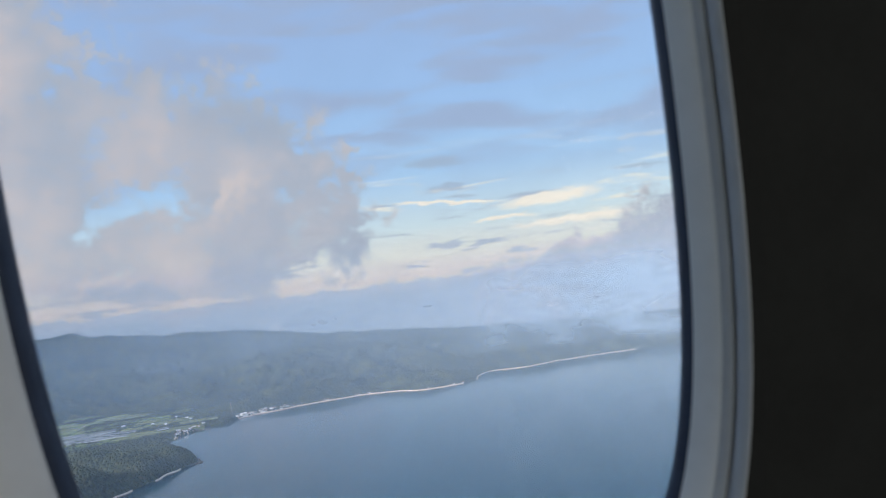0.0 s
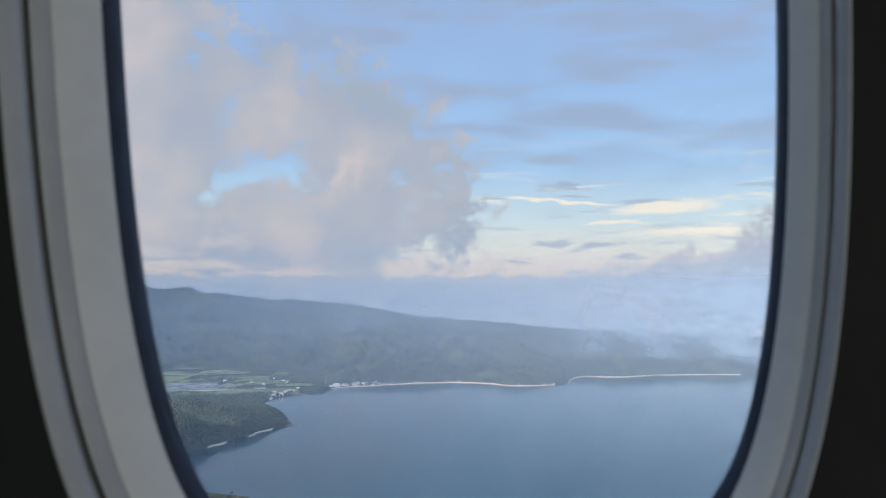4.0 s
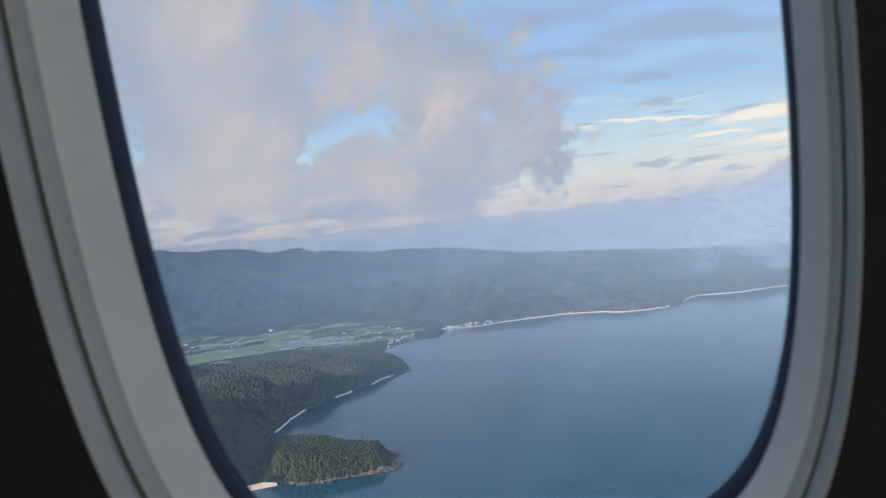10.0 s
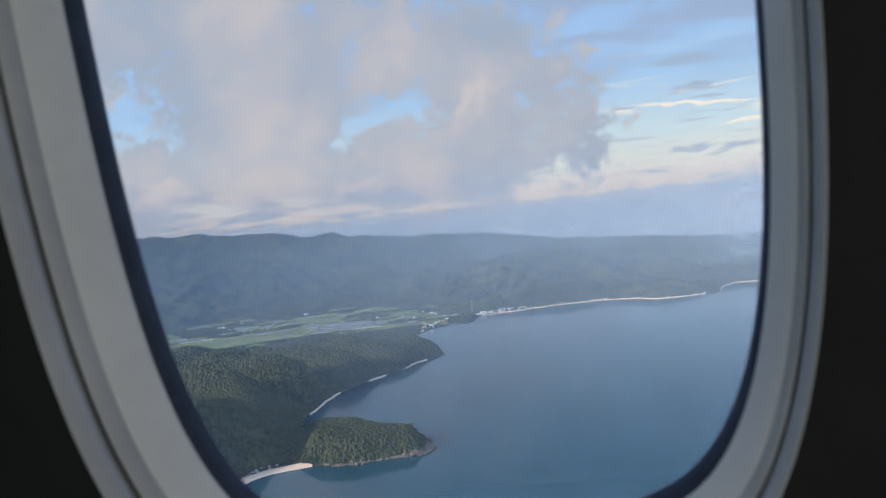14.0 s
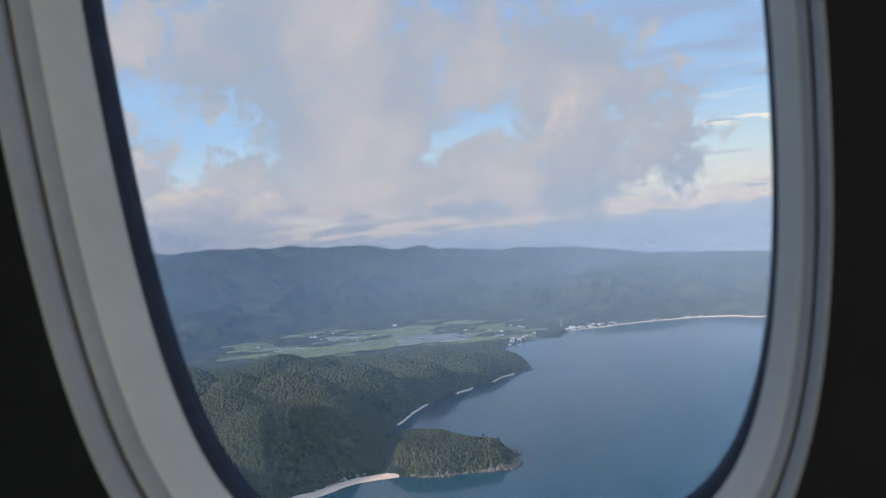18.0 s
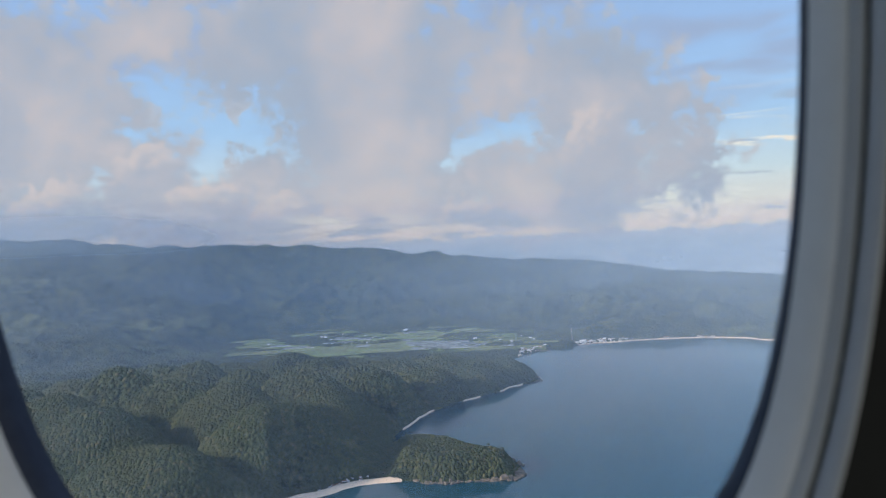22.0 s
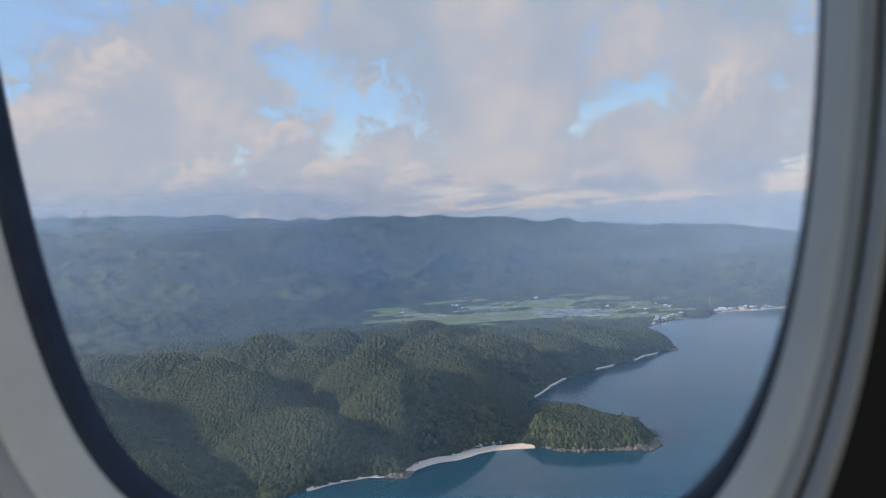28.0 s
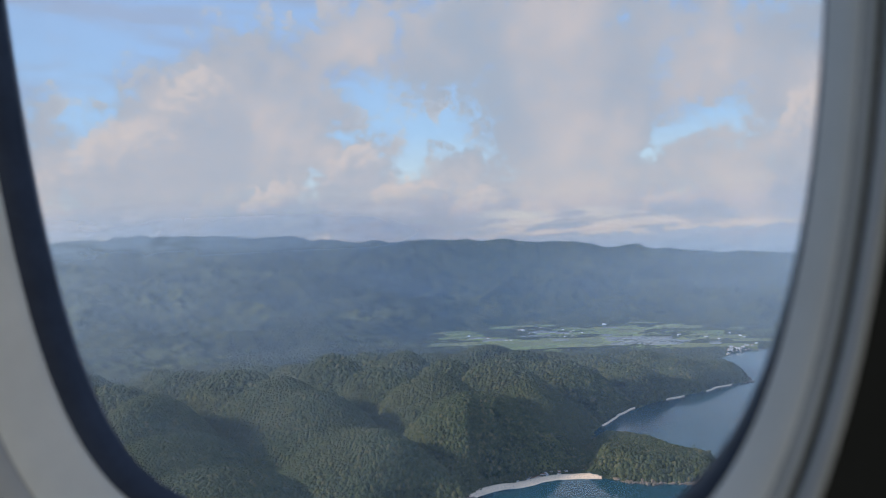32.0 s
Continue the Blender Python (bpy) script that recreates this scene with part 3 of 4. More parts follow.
def scatter(b0, b1, r0, r1, count, size):
    b = rs.uniform(b0, b1, count)
    r = np.sqrt(rs.uniform(r0 * r0, r1 * r1, count))
    x, y = polar(b, r)
    s, z = from_grid(gs, x, y), from_grid(gz, x, y)
    sandy = 5 + 17 * ease(b, 22.5, 24.5) * ease(b, 33.0, 31.5) * (r < 1100)
    streets = (b > 5.3) & (b < 14.3) & (r > 2050) & (s < 70) & ((b < 10.2) | (b > 11.9))
    thin = rs.uniform(0, 1, count) > ease(r, 2350, 3050)
    ok = ~streets & thin & (s > sandy) & (z > 1.5) & (plain_mask(b, r) < 0.35) & (fbm(x, y, 60, 3) > 0.22)
    x, y, z = x[ok], y[ok], z[ok]
    return x, y, z, size * (0.6 + 1.0 * rs.uniform(0, 1, len(x)) ** 1.8)


def forest_mesh(name, pieces):
    vs, fs, base = [], [], 0
    for k, (x, y, z, d) in enumerate(pieces):
        tv, tf = crown_template(k % 5)
        turn = rs.uniform(0, 6.283, len(x))
        c, sn = np.cos(turn)[:, None], np.sin(turn)[:, None]
        px = (tv[None, :, 0] * c - tv[None, :, 1] * sn) * d[:, None] + x[:, None]
        py = (tv[None, :, 0] * sn + tv[None, :, 1] * c) * d[:, None] + y[:, None]
        sx = np.clip((from_grid(gz, x + 4, y) - from_grid(gz, x - 4, y)) / 8, -0.5, 0.5)[:, None]
        sy = np.clip((from_grid(gz, x, y + 4) - from_grid(gz, x, y - 4)) / 8, -0.5, 0.5)[:, None]
        pz = tv[None, :, 2] * (d * rs.uniform(0.45, 0.80, len(x)))[:, None] + (z + d * 0.25)[:, None] + (px - x[:, None]) * sx + (py - y[:, None]) * sy
        vs.append(np.stack([px, py, pz], -1).reshape(-1, 3))
        fs.append((tf[None] + (np.arange(len(x)) * len(tv))[:, None, None] + base).reshape(-1, 3))
        base += len(x) * len(tv)
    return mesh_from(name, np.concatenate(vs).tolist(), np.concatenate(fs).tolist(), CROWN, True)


NEAR = [scatter(13.5, 62, 800, 1300, 15000, 2.2) for i in range(5)]
MID = [scatter(12, 62, 1300, 2150, 14000, 3.2) for i in range(5)]
FAR = [scatter(-12, 50, 2150, 3050, 6000, 3.5) for i in range(3)]
# tree lines between the paddies
hx, hy = polar(rs.uniform(10.5, 37, 9000), rs.uniform(2080, 3060, 9000))
hb, hr = np.degrees(np.arctan2(-hx, hy)), np.hypot(hx, hy)
row = (np.abs(fbm(hx * 0.6, hy * 2.2, 210, 3) - 0.5) < 0.022) | (fbm(hx, hy * 1.8, 160, 3) > 0.66) | ((hr < 2260) & (hb < 20) & (fbm(hx, hy, 60, 2) > 0.45))
row &= ~((hb > 22) & (hb < 31.5) & (hr > 2290) & (hr < 2560)) & (inland(hx, hy) > 25) & (plain_mask(hb, hr) > 0.3)
FAR.append((hx[row], hy[row], height(hx[row], hy[row]), rs.uniform(2.4, 4.6, row.sum())))
forest = new("forest", forest_mesh("forest", NEAR + MID + FAR))
tagged(forest, "dense dark green tropical forest canopy on the hills", "forest", kind="stuff")


# ---------------------------------------------------------------- beaches
def beach(b0, b1, width, label, r_max=9999.0, r_min=0.0):
    """A strip of sand along the shore between two bearings."""
    pick = [i for i in range(1, len(shore_xy) - 1) if b0 <= shore_bearing[i] <= b1 and r_min < np.hypot(*shore_xy[i]) < r_max]
    line = spline([shore_xy[i] for i in pick], 4)
    tang = np.gradient(line, axis=0)
    tang /= np.linalg.norm(tang, axis=1)[:, None] + 1e-9
    side = np.stack([tang[:, 1], -tang[:, 0]], -1)
    if inland(*(line + side * 6).T).mean() < 0:
        side = -side
    n = len(line)
    end = np.minimum(1.0, np.minimum(np.arange(n), np.arange(n)[::-1]) / (0.12 * n) + 0.15)
    wide = width * end * (0.65 + 0.7 * fbm(line[:, 0], line[:, 1], 40, 3))
    verts, faces, cols = [], [], (-0.25, 0.0, 0.3, 0.6, 0.9, 1.0)
    for j, u in enumerate(cols):
        p = line + side * (wide * u)[:, None]
        z = 0.15 + 2.6 * max(u, 0) if u < 1.0 else 0.4
        z = np.minimum(np.maximum(height(p[:, 0], p[:, 1]) + 0.5, z), 3.6) if 0 < u < 1.0 else np.full(n, z if u >= 0 else -1.2)
        verts += [(a[0], a[1], b) for a, b in zip(p, z)]
    for j in range(len(cols) - 1):
        faces += [(j * n + i, j * n + i + 1, (j + 1) * n + i + 1, (j + 1) * n + i) for i in range(n - 1)]
    ob = new("beach", mesh_from("beach", verts, faces, SAND, True))
    return tagged(ob, label, "beach", kind="structure")


beach(23.0, 33.0, 19, "long curved pale sand beach below the forest", r_max=1060)
beach(33.9, 41.0, 11, "narrow pale sand beach broken by rocks", r_max=960)
beach(20.4, 23.2, 2.8, "short strip of pale sand in the bay", r_max=1480, r_min=1230)
beach(16.9, 19.0, 2.4, "short pale sand beach under the wooded headland", r_max=1600, r_min=1450)
beach(13.8, 16.0, 2.4, "thin line of pale sand at the headland", r_max=1710, r_min=1580)
beach(12.0, 14.3, 9, "grey sandy shore in front of the village", r_max=2330, r_min=2090)
beach(-6.8, 10.0, 1.5, "thin pale line of shore under the mountains", r_max=2520, r_min=2300)
beach(-20.0, -7.4, 1.5, "thin pale far shoreline below the ridge", r_max=3050, r_min=2500)


# ---------------------------------------------------------------- rocks along the cape
def rock_mesh(k):
    t = bmesh.new()
    bmesh.ops.create_icosphere(t, subdivisions=2, radius=1.0)
    for v in t.verts:
        n = noise.noise(v.co * 1.7 + Vector((k * 3.1, 0, 0)))
        v.co = v.co * (1 + 0.45 * n)
        v.co.z *= 0.8
    me = bpy.data.meshes.new("rock")
    t.to_mesh(me)
    t.free()
    me.materials.append(ROCK)
    return me


ROCKS = [rock_mesh(k) for k in range(5)]
rock_at = random.Random(5)
for i in range(len(shore_xy)):
    b, r = shore_bearing[i], np.hypot(*shore_xy[i])
    tip = 14.5 < b < 22.5 and r < 1090
    stack = 33.0 < b < 34.6 and r < 960
    knob = 12.6 < b < 13.4 and 1690 < r < 1790
    if not (tip or stack or knob):
        continue
    for j in range(7 if tip or stack else 3):
        ob = new("rock", ROCKS[rock_at.randrange(5)])
        q = shore_xy[i] + np.array([rock_at.uniform(-7, 7), rock_at.uniform(-3, 9)])
        g = rock_at.uniform(0.9, 2.8)
        ob.matrix_world = Matrix.Translation((q[0], q[1], rock_at.uniform(-0.2, 1.2))) @ Euler((rock_at.uniform(-.3, .3), 0, rock_at.uniform(0, 6))).to_matrix().to_4x4() @ Matrix.Diagonal((g * 1.4, g, g * rock_at.uniform(0.5, 1.1), 1))
        tagged(ob, "weathered brown rock at the water's edge", "rock", "rocks along the shore")


cliff_at = random.Random(15)
for i in range(26):
    b = cliff_at.choice([cliff_at.uniform(17.0, 20.5), cliff_at.uniform(15.2, 16.6), cliff_at.uniform(33.2, 34.3)])
    r = min(np.hypot(*q) for q, bb in zip(shore_xy, shore_bearing) if abs(bb - b) < 0.8) + cliff_at.uniform(2, 9)
    x, y = polar(b, r)
    g = cliff_at.uniform(1.6, 3.4)
    ob = new("cliff_rock", ROCKS[cliff_at.randrange(5)])
    ob.matrix_world = Matrix.Translation((x, y, cliff_at.uniform(0.5, 3.5))) @ Euler((0, 0, cliff_at.uniform(0, 6))).to_matrix().to_4x4() @ Matrix.Diagonal((g * 1.9, g, g * cliff_at.uniform(0.9, 1.6), 1))
    tagged(ob, "pale bare cliff rock breaking through the trees", "rock", "cliff rocks on the cape")


# ---------------------------------------------------------------- paddies and ponds on the plain
def slab(name, cx, cy, wx, wy, turn, mat, label, category, group, lift):
    z = float(height(np.array([cx]), np.array([cy]))[0])
    bm = bmesh.new()
    bmesh.ops.create_grid(bm, x_segments=6, y_segments=6, size=0.5)
    for v in bm.verts:
        v.co = Vector((v.co.x * wx + 0.04 * wx * math.sin(v.co.y * 5 + cx), v.co.y * wy + 0.05 * wy * math.sin(v.co.x * 4 + cy), 0))
    ret = bmesh.ops.extrude_face_region(bm, geom=bm.faces[:])
    bmesh.ops.translate(bm, verts=[g for g in ret["geom"] if isinstance(g, bmesh.types.BMVert)], vec=(0, 0, -6))
    bmesh.ops.recalc_face_normals(bm, faces=bm.faces[:])
    ob = part(name, bm, mat)
    ob.matrix_world = pose(cx, cy, z + lift, 0, 0, turn)
    return tagged(ob, label, category, group)


field_at = random.Random(3)
for i in range(120):
    b, r = field_at.uniform(12.5, 36), field_at.uniform(2250, 3040)
    if i % 3 == 0:
        b, r = field_at.uniform(22.5, 31), field_at.uniform(2330, 2530)
    big = 22 < b < 31.5 and 2300 < r < 2560
    x, y = polar(b, r)
    if float(plain_mask(np.array([b]), np.array([r]))[0]) < 0.9:
        continue
    slab("rice_paddy", x, y, field_at.uniform(50, 120) * (1.5 if big else 1), field_at.uniform(45, 100), b + field_at.uniform(-12, 12), PADDY,
         "bright green rice paddy on the coastal plain", "rice paddy", "paddies on the plain", 0.5 + 0.004 * i)
for i in range(46):
    b = field_at.choice([field_at.uniform(17.5, 22.0), field_at.uniform(17.5, 22.0), field_at.uniform(13, 32)])
    r = field_at.uniform(2340, 2520) if b < 22.1 else field_at.uniform(2500, 2900)
    x, y = polar(b, r)
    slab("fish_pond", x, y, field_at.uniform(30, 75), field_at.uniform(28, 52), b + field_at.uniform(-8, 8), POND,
         "flooded pond between the paddies, sky sheen put into its pale colour", "pond", "ponds on the plain", 1.6 + 0.004 * i)


# ---------------------------------------------------------------- houses, mast, pier
def house(w_, d_, h_, roof_mat, label):
    base = new("house")
    wall = part("wall", box(bmesh.new(), -w_ / 2, w_ / 2, -d_ / 2, d_ / 2, -2.5, h_), WHITE, base)
    bm = bmesh.new()
    e = 0.5
    a = [bm.verts.new(c) for c in ((-w_ / 2 - e, -d_ / 2 - e, h_), (w_ / 2 + e, -d_ / 2 - e, h_), (w_ / 2 + e, d_ / 2 + e, h_), (-w_ / 2 - e, d_ / 2 + e, h_), (-w_ / 2 - e, 0, h_ + d_ * 0.34), (w_ / 2 + e, 0, h_ + d_ * 0.34))]
    for f in ((0, 1, 5, 4), (2, 3, 4, 5), (0, 4, 3), (1, 2, 5), (3, 2, 1, 0)):
        bm.faces.new([a[i] for i in f])
    part("roof", bm, roof_mat, base)
    for k in range(3):
        x = (k - 1) * w_ * 0.3
        part("door" if k == 1 else "window", box(bmesh.new(), x - 0.5, x + 0.5, -d_ / 2 - 0.06, -d_ / 2 + 0.05, 0.1 if k == 1 else 0.9, 2.1), SEAM, wall)
    return tagged(base, label, "house", "village houses")


MODELS = [house(9, 6, 3.0, TIN, "small white house with a grey tin roof"), house(8, 6, 3.0, RUST, "small house with a rusty red tin roof"), house(13, 8, 4.2, TIN, "long white building with a pale metal roof"),
          house(22, 12, 6.5, WHITE, "large white hall on the village shore")]
town = random.Random(9)


def stand(ob, b, r, turn, scale=1.0, used=[]):
    x, y = polar(b, r)
    z = max(1.0, float(height(np.array([x]), np.array([y]))[0]))
    m = pose(x, y, z, 0, 0, turn) @ Matrix.Scale(scale, 4)
    if ob not in used:
        used.append(ob)
        ob.matrix_world = m
        return ob
    return copy_thing(ob, m)


def shore_range(b, lo, hi):
    c = [(abs(shore_bearing[i] - b), np.hypot(*shore_xy[i])) for i in range(len(shore_xy)) if lo < np.hypot(*shore_xy[i]) < hi]
    return min(c)[1]


stand(MODELS[3], 9.5, shore_range(9.5, 2200, 2500) + 30, 12, 0.9)
stand(MODELS[2], 8.9, shore_range(8.9, 2200, 2500) + 26, 8)
for i in range(104):
    b = town.choice([town.uniform(12.1, 14.3), town.uniform(5.3, 10.1), town.uniform(7.8, 10.0)])
    stand(MODELS[town.choice([0, 0, 1, 1, 2])], b, shore_range(b, 2060, 2520) + town.uniform(10, 62), b + town.uniform(-40, 40), town.uniform(0.45, 0.85))
for i in range(10):
    b = town.uniform(-12, 5)
    stand(MODELS[town.choice([0, 1])], b, shore_range(b, 2350, 2800) + town.uniform(12, 24), b + town.uniform(-30, 30))
for i in range(22):
    b, deep = town.uniform(13, 34), town.uniform(2420, 2950)
    if float(plain_mask(np.array([b]), np.array([deep]))[0]) < 0.6:
        continue
    stand(MODELS[town.choice([0, 0, 1, 2])], b, deep, town.uniform(0, 180), town.uniform(0.8, 1.3))
for i in range(24):
    b = 27.6 + town.gauss(0, 1.3)
    stand(MODELS[town.choice([0, 0, 1, 1, 1])], b, shore_range(b, 900, 1040) + town.uniform(20, 36), town.uniform(-20, 70), town.uniform(0.35, 0.6))

mast = new("radio_mast")
for k in range(8):
    bm = bmesh.new()
    lo, hi = 2.2 - 0.22 * k, 2.2 - 0.22 * (k + 1)
    for sx, sy in ((1, 1), (1, -1), (-1, 1), (-1, -1)):
        bmesh.ops.create_cone(bm, cap_ends=True, segments=5, radius1=0.28, radius2=0.26, depth=5.2, matrix=Matrix.Translation((sx * (lo + hi) / 2, sy * (lo + hi) / 2, 5 * k + 2.4)))
    for a in range(2):
        box(bm, -lo, lo, -0.15, 0.15, 5 * k + 2.3 * a, 5 * k + 2.3 * a + 0.3)
        box(bm, -0.15, 0.15, -lo, lo, 5 * k + 2.3 * a, 5 * k + 2.3 * a + 0.3)
    part("mast_section", bm, WHITE if k % 2 else RUST, mast)
tagged(mast, "red and white lattice radio mast above the village", "mast")
stand(mast, 10.3, 2440, 10)

pier = new("pier")
part("deck", box(bmesh.new(), -22, 22, -2.5, 2.5, 1.6, 2.2), ROCK, pier)
for k in range(6):
    part("post", box(bmesh.new(), -20.4 + 8 * k, -19.6 + 8 * k, -0.4, 0.4, -6, 1.7), ROCK, pier)
tagged(pier, "dark low pier reaching from the village shore", "pier")
px_, py_ = polar(12.4, 2232)
pier.matrix_world = pose(px_, py_, 0, 0, 0, 8)


# ---------------------------------------------------------------- single trees along the beach and on the cape
def tree(k):
    base = new("tree")
    bm = bmesh.new()
    hgt = 4.2 + k
    for j in range(4):
        bmesh.ops.create_cone(bm, cap_ends=True, segments=6, radius1=0.30 - 0.05 * j, radius2=0.25 - 0.05 * j, depth=hgt / 4 + 0.1, matrix=Matrix.Translation((0.08 * j * j, 0.05 * j * (k - 1), hgt / 4 * (j + 0.5))))
    for j in range(4):
        bmesh.ops.create_cone(bm, cap_ends=False, segments=4, radius1=0.12, radius2=0.04, depth=2.4, matrix=Matrix.Translation((0.5, 0, hgt)) @ Euler((0.9, 0, j * 1.57 + k)).to_matrix().to_4x4() @ Matrix.Translation((0, 0, 1.1)))
    part("trunk", bm, TRUNK, base)
    bm = bmesh.new()
    rnd = random.Random(40 + k)
    for j in range(90):
        a, rr, up = rnd.uniform(0, 6.28), 2.9 * math.sqrt(rnd.random()), rnd.gauss(0, 0.8)
        g = rnd.uniform(0.35, 0.8)
        m = Matrix.Translation((0.4 + math.cos(a) * rr, math.sin(a) * rr, hgt + 0.9 + up + 0.5 * (2.9 - rr))) @ Euler((rnd.uniform(-1, 1), rnd.uniform(-1, 1), a)).to_matrix().to_4x4() @ Matrix.Diagonal((g, g, g * 0.45, 1))
        bmesh.ops.create_icosphere(bm, subdivisions=1, radius=1.0, matrix=m)
    part("crown", bm, CROWN, base)
    return tagged(base, "single dark green tree at the forest edge", "tree", "trees along the shore")


TREES = [tree(k) for k in range(3)]
grove = random.Random(21)
for i in range(70):
    b = grove.uniform(23.4, 32.6)
    stand(TREES[i % 3], b, shore_range(b, 900, 1030) + grove.uniform(24, 34), grove.uniform(0, 360), grove.uniform(0.6, 1.0))
for i in range(60):
    b = grove.uniform(15.6, 23.0)
    stand(TREES[i % 3], b, shore_range(b, 960, 1040) + grove.uniform(16, 90), grove.uniform(0, 360), grove.uniform(0.55, 0.9))


# ---------------------------------------------------------------- upright sheets painted as thin haze between the hills
def haze(reach, b0, b1, top, amount, low, high, seed, patchy=0.0, edge=0.0, run=9.0):
    verts, faces = [], []
    n = 60
    for i in range(n + 1):
        x, y = polar(b0 + (b1 - b0) * i / n, reach)
        verts += [(x, y, -2), (x, y, top)]
    faces = [(2 * i, 2 * i + 1, 2 * i + 3, 2 * i + 2) for i in range(n)]
    ob = new("haze", mesh_from("haze", verts, faces, material("haze_sheet", haze_look(amount, low, high, seed, patchy, edge, run)), True))
    ob.visible_shadow = False
    return tagged(ob, "thin blue sheet painted as evening haze over the land", "haze", kind="stuff")


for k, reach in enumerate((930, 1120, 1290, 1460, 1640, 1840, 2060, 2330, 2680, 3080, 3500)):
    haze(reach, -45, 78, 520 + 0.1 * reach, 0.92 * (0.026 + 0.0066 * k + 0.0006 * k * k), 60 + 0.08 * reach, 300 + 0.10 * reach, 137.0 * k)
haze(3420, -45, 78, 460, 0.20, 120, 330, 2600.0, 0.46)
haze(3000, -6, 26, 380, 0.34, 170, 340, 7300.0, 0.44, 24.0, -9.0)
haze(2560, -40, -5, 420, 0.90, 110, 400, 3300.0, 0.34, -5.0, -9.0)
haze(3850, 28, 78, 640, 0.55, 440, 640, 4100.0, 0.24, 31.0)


# ---------------------------------------------------------------- the cabin window
WIN = pose(0, 0, 300, 92.621, 0, 4.881) @ pose(0, 0, 0, 0, 0, 2.174)   # x to the right, y up, z into the cabin
HALF_W, HALF_H, POWER, MID = 0.125, 0.3943, 4.560, -0.16


AFT, FORWARD = (1.6, 1.2, 1.15), (0.3, 0.6, 0.85)     # width of gasket, width of surround, depth, against the lower edge


def loop(off, deep=0.0, n=150):
    """The opening's edge moved outwards by off and into the cabin by deep: a rounded lower half and its mirror image above MID."""
    low = []
    for i in range(n + 1):
        a = math.pi + math.pi * i / n
        c, s = math.cos(a), math.sin(a)
        x = HALF_W * math.copysign(abs(c) ** (2 / POWER), c)
        y = -HALF_H * abs(s) ** (2 / POWER)
        if y > MID - 0.004:
            continue
        nx, ny = math.copysign(abs(x / HALF_W) ** (POWER - 1) / HALF_W, x), -abs(y / HALF_H) ** (POWER - 1) / HALF_H
        d = math.hypot(nx, ny)
        lean = abs(nx / d)
        g, wide, depth = FORWARD if nx > 0 else AFT
        g, wide, depth = 1.9 + (g - 1.9) * lean ** 4, 1 + (wide - 1) * lean ** 2, 1 + (depth - 1) * lean
        o = max(min(off, 0.0027), 0.0) * g + max(0.0, off - 0.0027) * wide
        low.append((x + o * nx / d, y + o * ny / d, deep * depth if deep > 0 else deep))
    return low + [(x, 2 * MID - y, z) for x, y, z in reversed(low)]


def ring(name, profile, mat, parent, label=""):
    """A closed ring swept round the opening; profile in (outwards, into the cabin)."""
    bm = bmesh.new()
    loops = [[bm.verts.new(p) for p in loop(o, d)] for o, d in profile]
    n = len(loops[0])
    for j in range(len(loops)):
        p, q = loops[j], loops[(j + 1) % len(loops)]
        for i in range(n):
            bm.faces.new((p[i], p[(i + 1) % n], q[(i + 1) % n], q[i]))
    bmesh.ops.recalc_face_normals(bm, faces=bm.faces[:])
    return part(name, bm, mat, parent, label, True)


window = new("window_1")
window.matrix_world = WIN
tagged(window, "oval cabin window with grey plastic surround and dark gasket", "window", kind="structure")
bm = bmesh.new()
rim_a = [bm.verts.new(p) for p in loop(0.002, -0.0045)]
rim_b = [bm.verts.new(p) for p in loop(0.002, -0.0025)]
bm.faces.new(rim_a[::-1])
bm.faces.new(rim_b)
pane = part("pane", bm, PANE, window, "clear acrylic pane")
pane.visible_shadow = False
ring("gasket", [(0.0045, -0.006), (0.0, 0.0), (0.0019, 0.0070), (0.0030, 0.0074), (0.0060, -0.006)], GASKET, window, "dark navy rubber gasket")
ring("bezel", [(0.0024, 0.0055), (0.0025, 0.0078), (0.0036, 0.0095), (0.0078, 0.0150), (0.0112, 0.0200), (0.0119, 0.0203), (0.0123, 0.0110), (0.0060, 0.0020)], BEZEL, window, "smooth light grey inner surround")
ring("seam", [(0.0114, 0.0130), (0.0114, 0.0192), (0.0124, 0.0198), (0.0126, 0.0130)], SEAM, window, "dark shadow gap")
ring("trim_ring", [(0.0121, 0.0160), (0.0122, 0.0208), (0.0127, 0.0216), (0.0149, 0.0256), (0.0155, 0.0257), (0.0158, 0.0160)], RING, window, "grey middle trim ring")
ring("outer_seam", [(0.0151, 0.0180), (0.0151, 0.0236), (0.0176, 0.0252), (0.0178, 0.0180)], SEAM, window, "dark groove")
ring("outer_trim", [(0.0169, 0.0210), (0.0171, 0.0285), (0.0176, 0.0298), (0.0197, 0.0335), (0.0205, 0.0340), (0.0212, 0.0330), (0.0215, 0.0200)], RING, window, "grey outer trim ring")

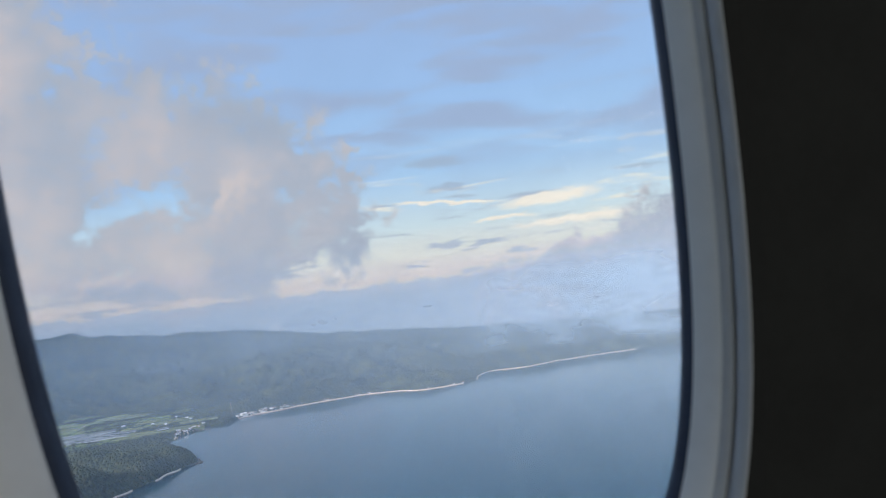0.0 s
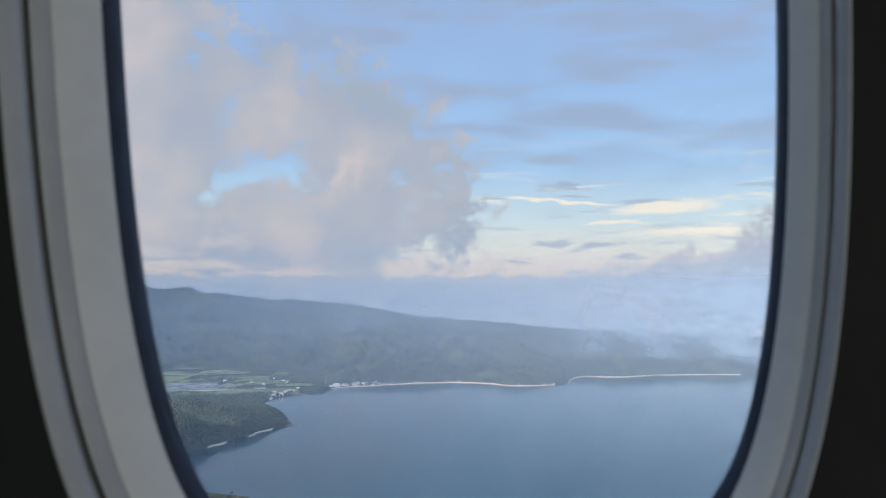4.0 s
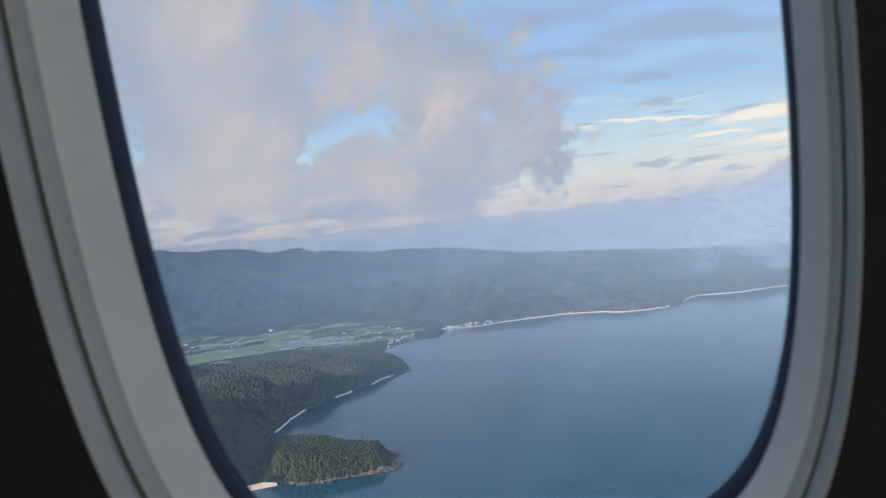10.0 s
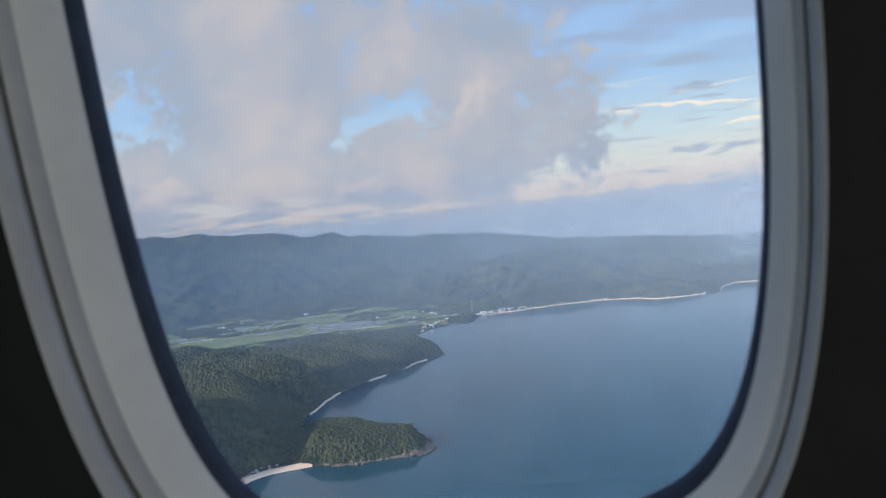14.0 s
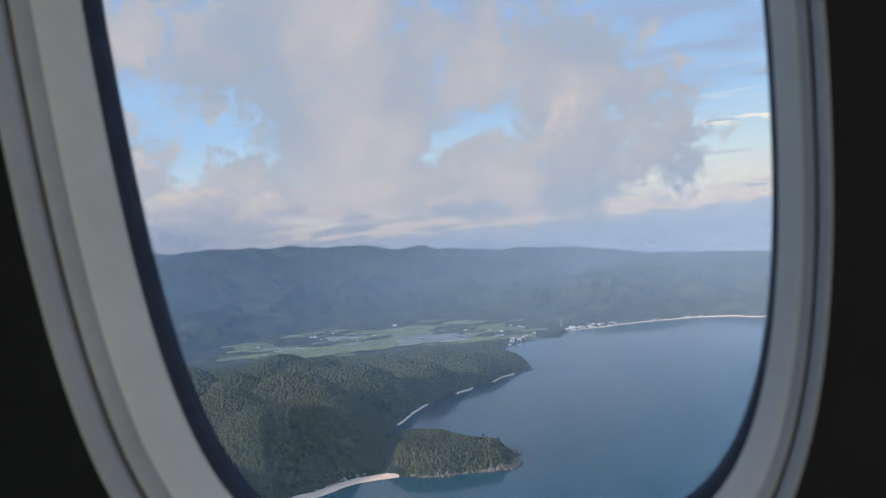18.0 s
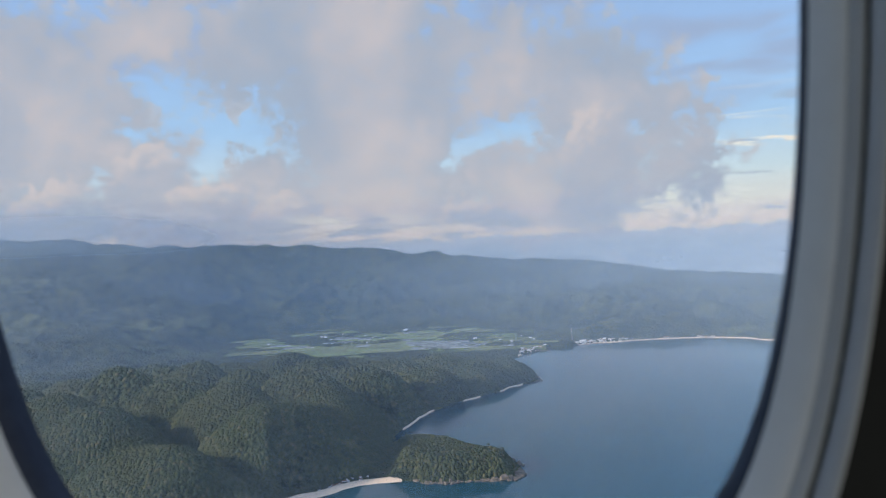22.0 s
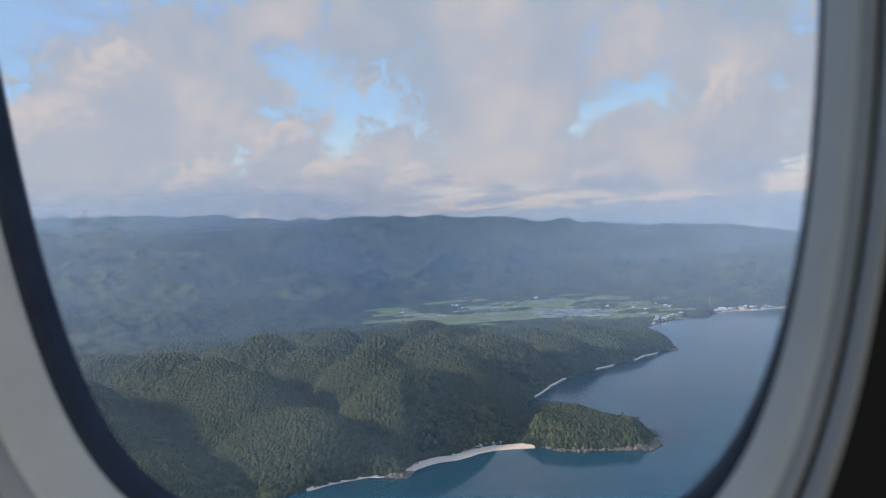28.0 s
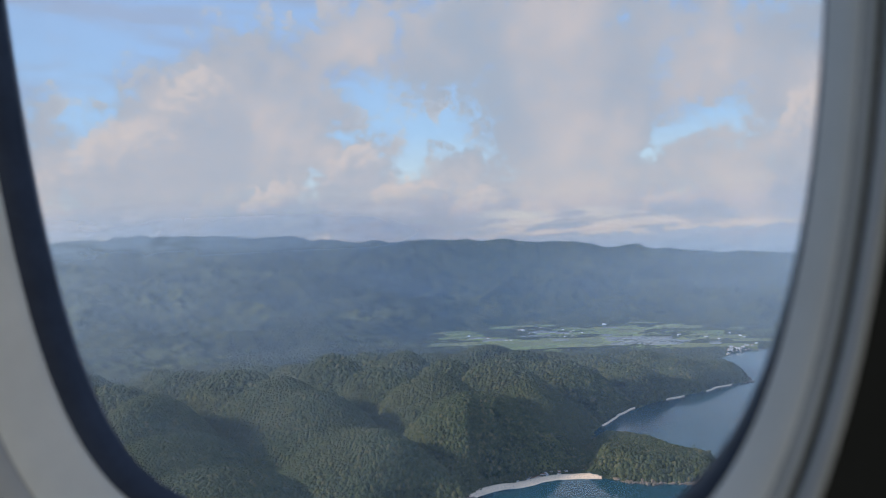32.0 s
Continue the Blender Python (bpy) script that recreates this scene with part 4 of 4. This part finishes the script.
# sidewall panel round the window, and the cabin behind the camera, shaded by near-black colour
bm = bmesh.new()
front = [bm.verts.new(p) for p in loop(0.0203, 0.0318)]
n = len(front)
lip = [bm.verts.new(p) for p in loop(0.032, 0.033)]
back_in = [bm.verts.new(p) for p in loop(0.0203, 0.016)]
out, back = [], []
for v in front:
    x, y, z = v.co
    k = max(abs(x) / 1.6, abs(y - MID) / 1.03)
    out.append(bm.verts.new((x / k, (y - MID) / k + MID, 0.033)))
    back.append(bm.verts.new((x / k, (y - MID) / k + MID, 0.016)))
for a, b in ((front, lip), (lip, out), (out, back), (back, back_in), (back_in, front)):
    for i in range(n):
        bm.faces.new((a[i], a[(i + 1) % n], b[(i + 1) % n], b[i]))
bmesh.ops.recalc_face_normals(bm, faces=bm.faces[:])
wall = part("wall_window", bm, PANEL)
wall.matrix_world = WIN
tagged(wall, "cabin sidewall panel round the window, unlit shade put into its colour", "wall", kind="structure")
DEEP = 1.5
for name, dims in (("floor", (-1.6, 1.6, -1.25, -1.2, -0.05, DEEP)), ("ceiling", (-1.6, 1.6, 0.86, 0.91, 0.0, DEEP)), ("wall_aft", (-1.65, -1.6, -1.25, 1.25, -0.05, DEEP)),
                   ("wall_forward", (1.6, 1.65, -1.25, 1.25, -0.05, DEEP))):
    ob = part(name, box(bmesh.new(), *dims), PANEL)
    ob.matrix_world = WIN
    tagged(ob, "dark cabin " + name.split("_")[0] + " with shadow put into its colour", name.split("_")[0], kind="structure")
# the unseen far side of the cabin, with openings made for the fill lamps
bm = bmesh.new()
edges = [-1.65, -0.95, -0.65, -0.15, 0.15, 0.65, 0.95, 1.65]
for k in range(7):
    if k % 2:
        box(bm, edges[k], edges[k + 1], -1.25, -0.37, DEEP, DEEP + 0.05)
        box(bm, edges[k], edges[k + 1], 0.07, 1.25, DEEP, DEEP + 0.05)
    else:
        box(bm, edges[k], edges[k + 1], -1.25, 1.25, DEEP, DEEP + 0.05)
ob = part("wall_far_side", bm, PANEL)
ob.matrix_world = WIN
tagged(ob, "near-black unseen far cabin wall with openings for fill lamps", "wall", kind="structure")
# added fill lamps: a strong warm one and two cool ones for the surround
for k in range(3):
    lamp = new("surround_fill_lamp", bpy.data.lights.new("surround_fill_lamp", "AREA"))
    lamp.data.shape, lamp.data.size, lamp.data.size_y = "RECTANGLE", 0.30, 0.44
    lamp.data.energy, lamp.data.color = TRIM_FILL * (0.60, 0.70, 3.0)[k], ((0.74, 0.92, 1.0), (0.80, 0.95, 1.0), (1.0, 0.95, 0.86))[k]
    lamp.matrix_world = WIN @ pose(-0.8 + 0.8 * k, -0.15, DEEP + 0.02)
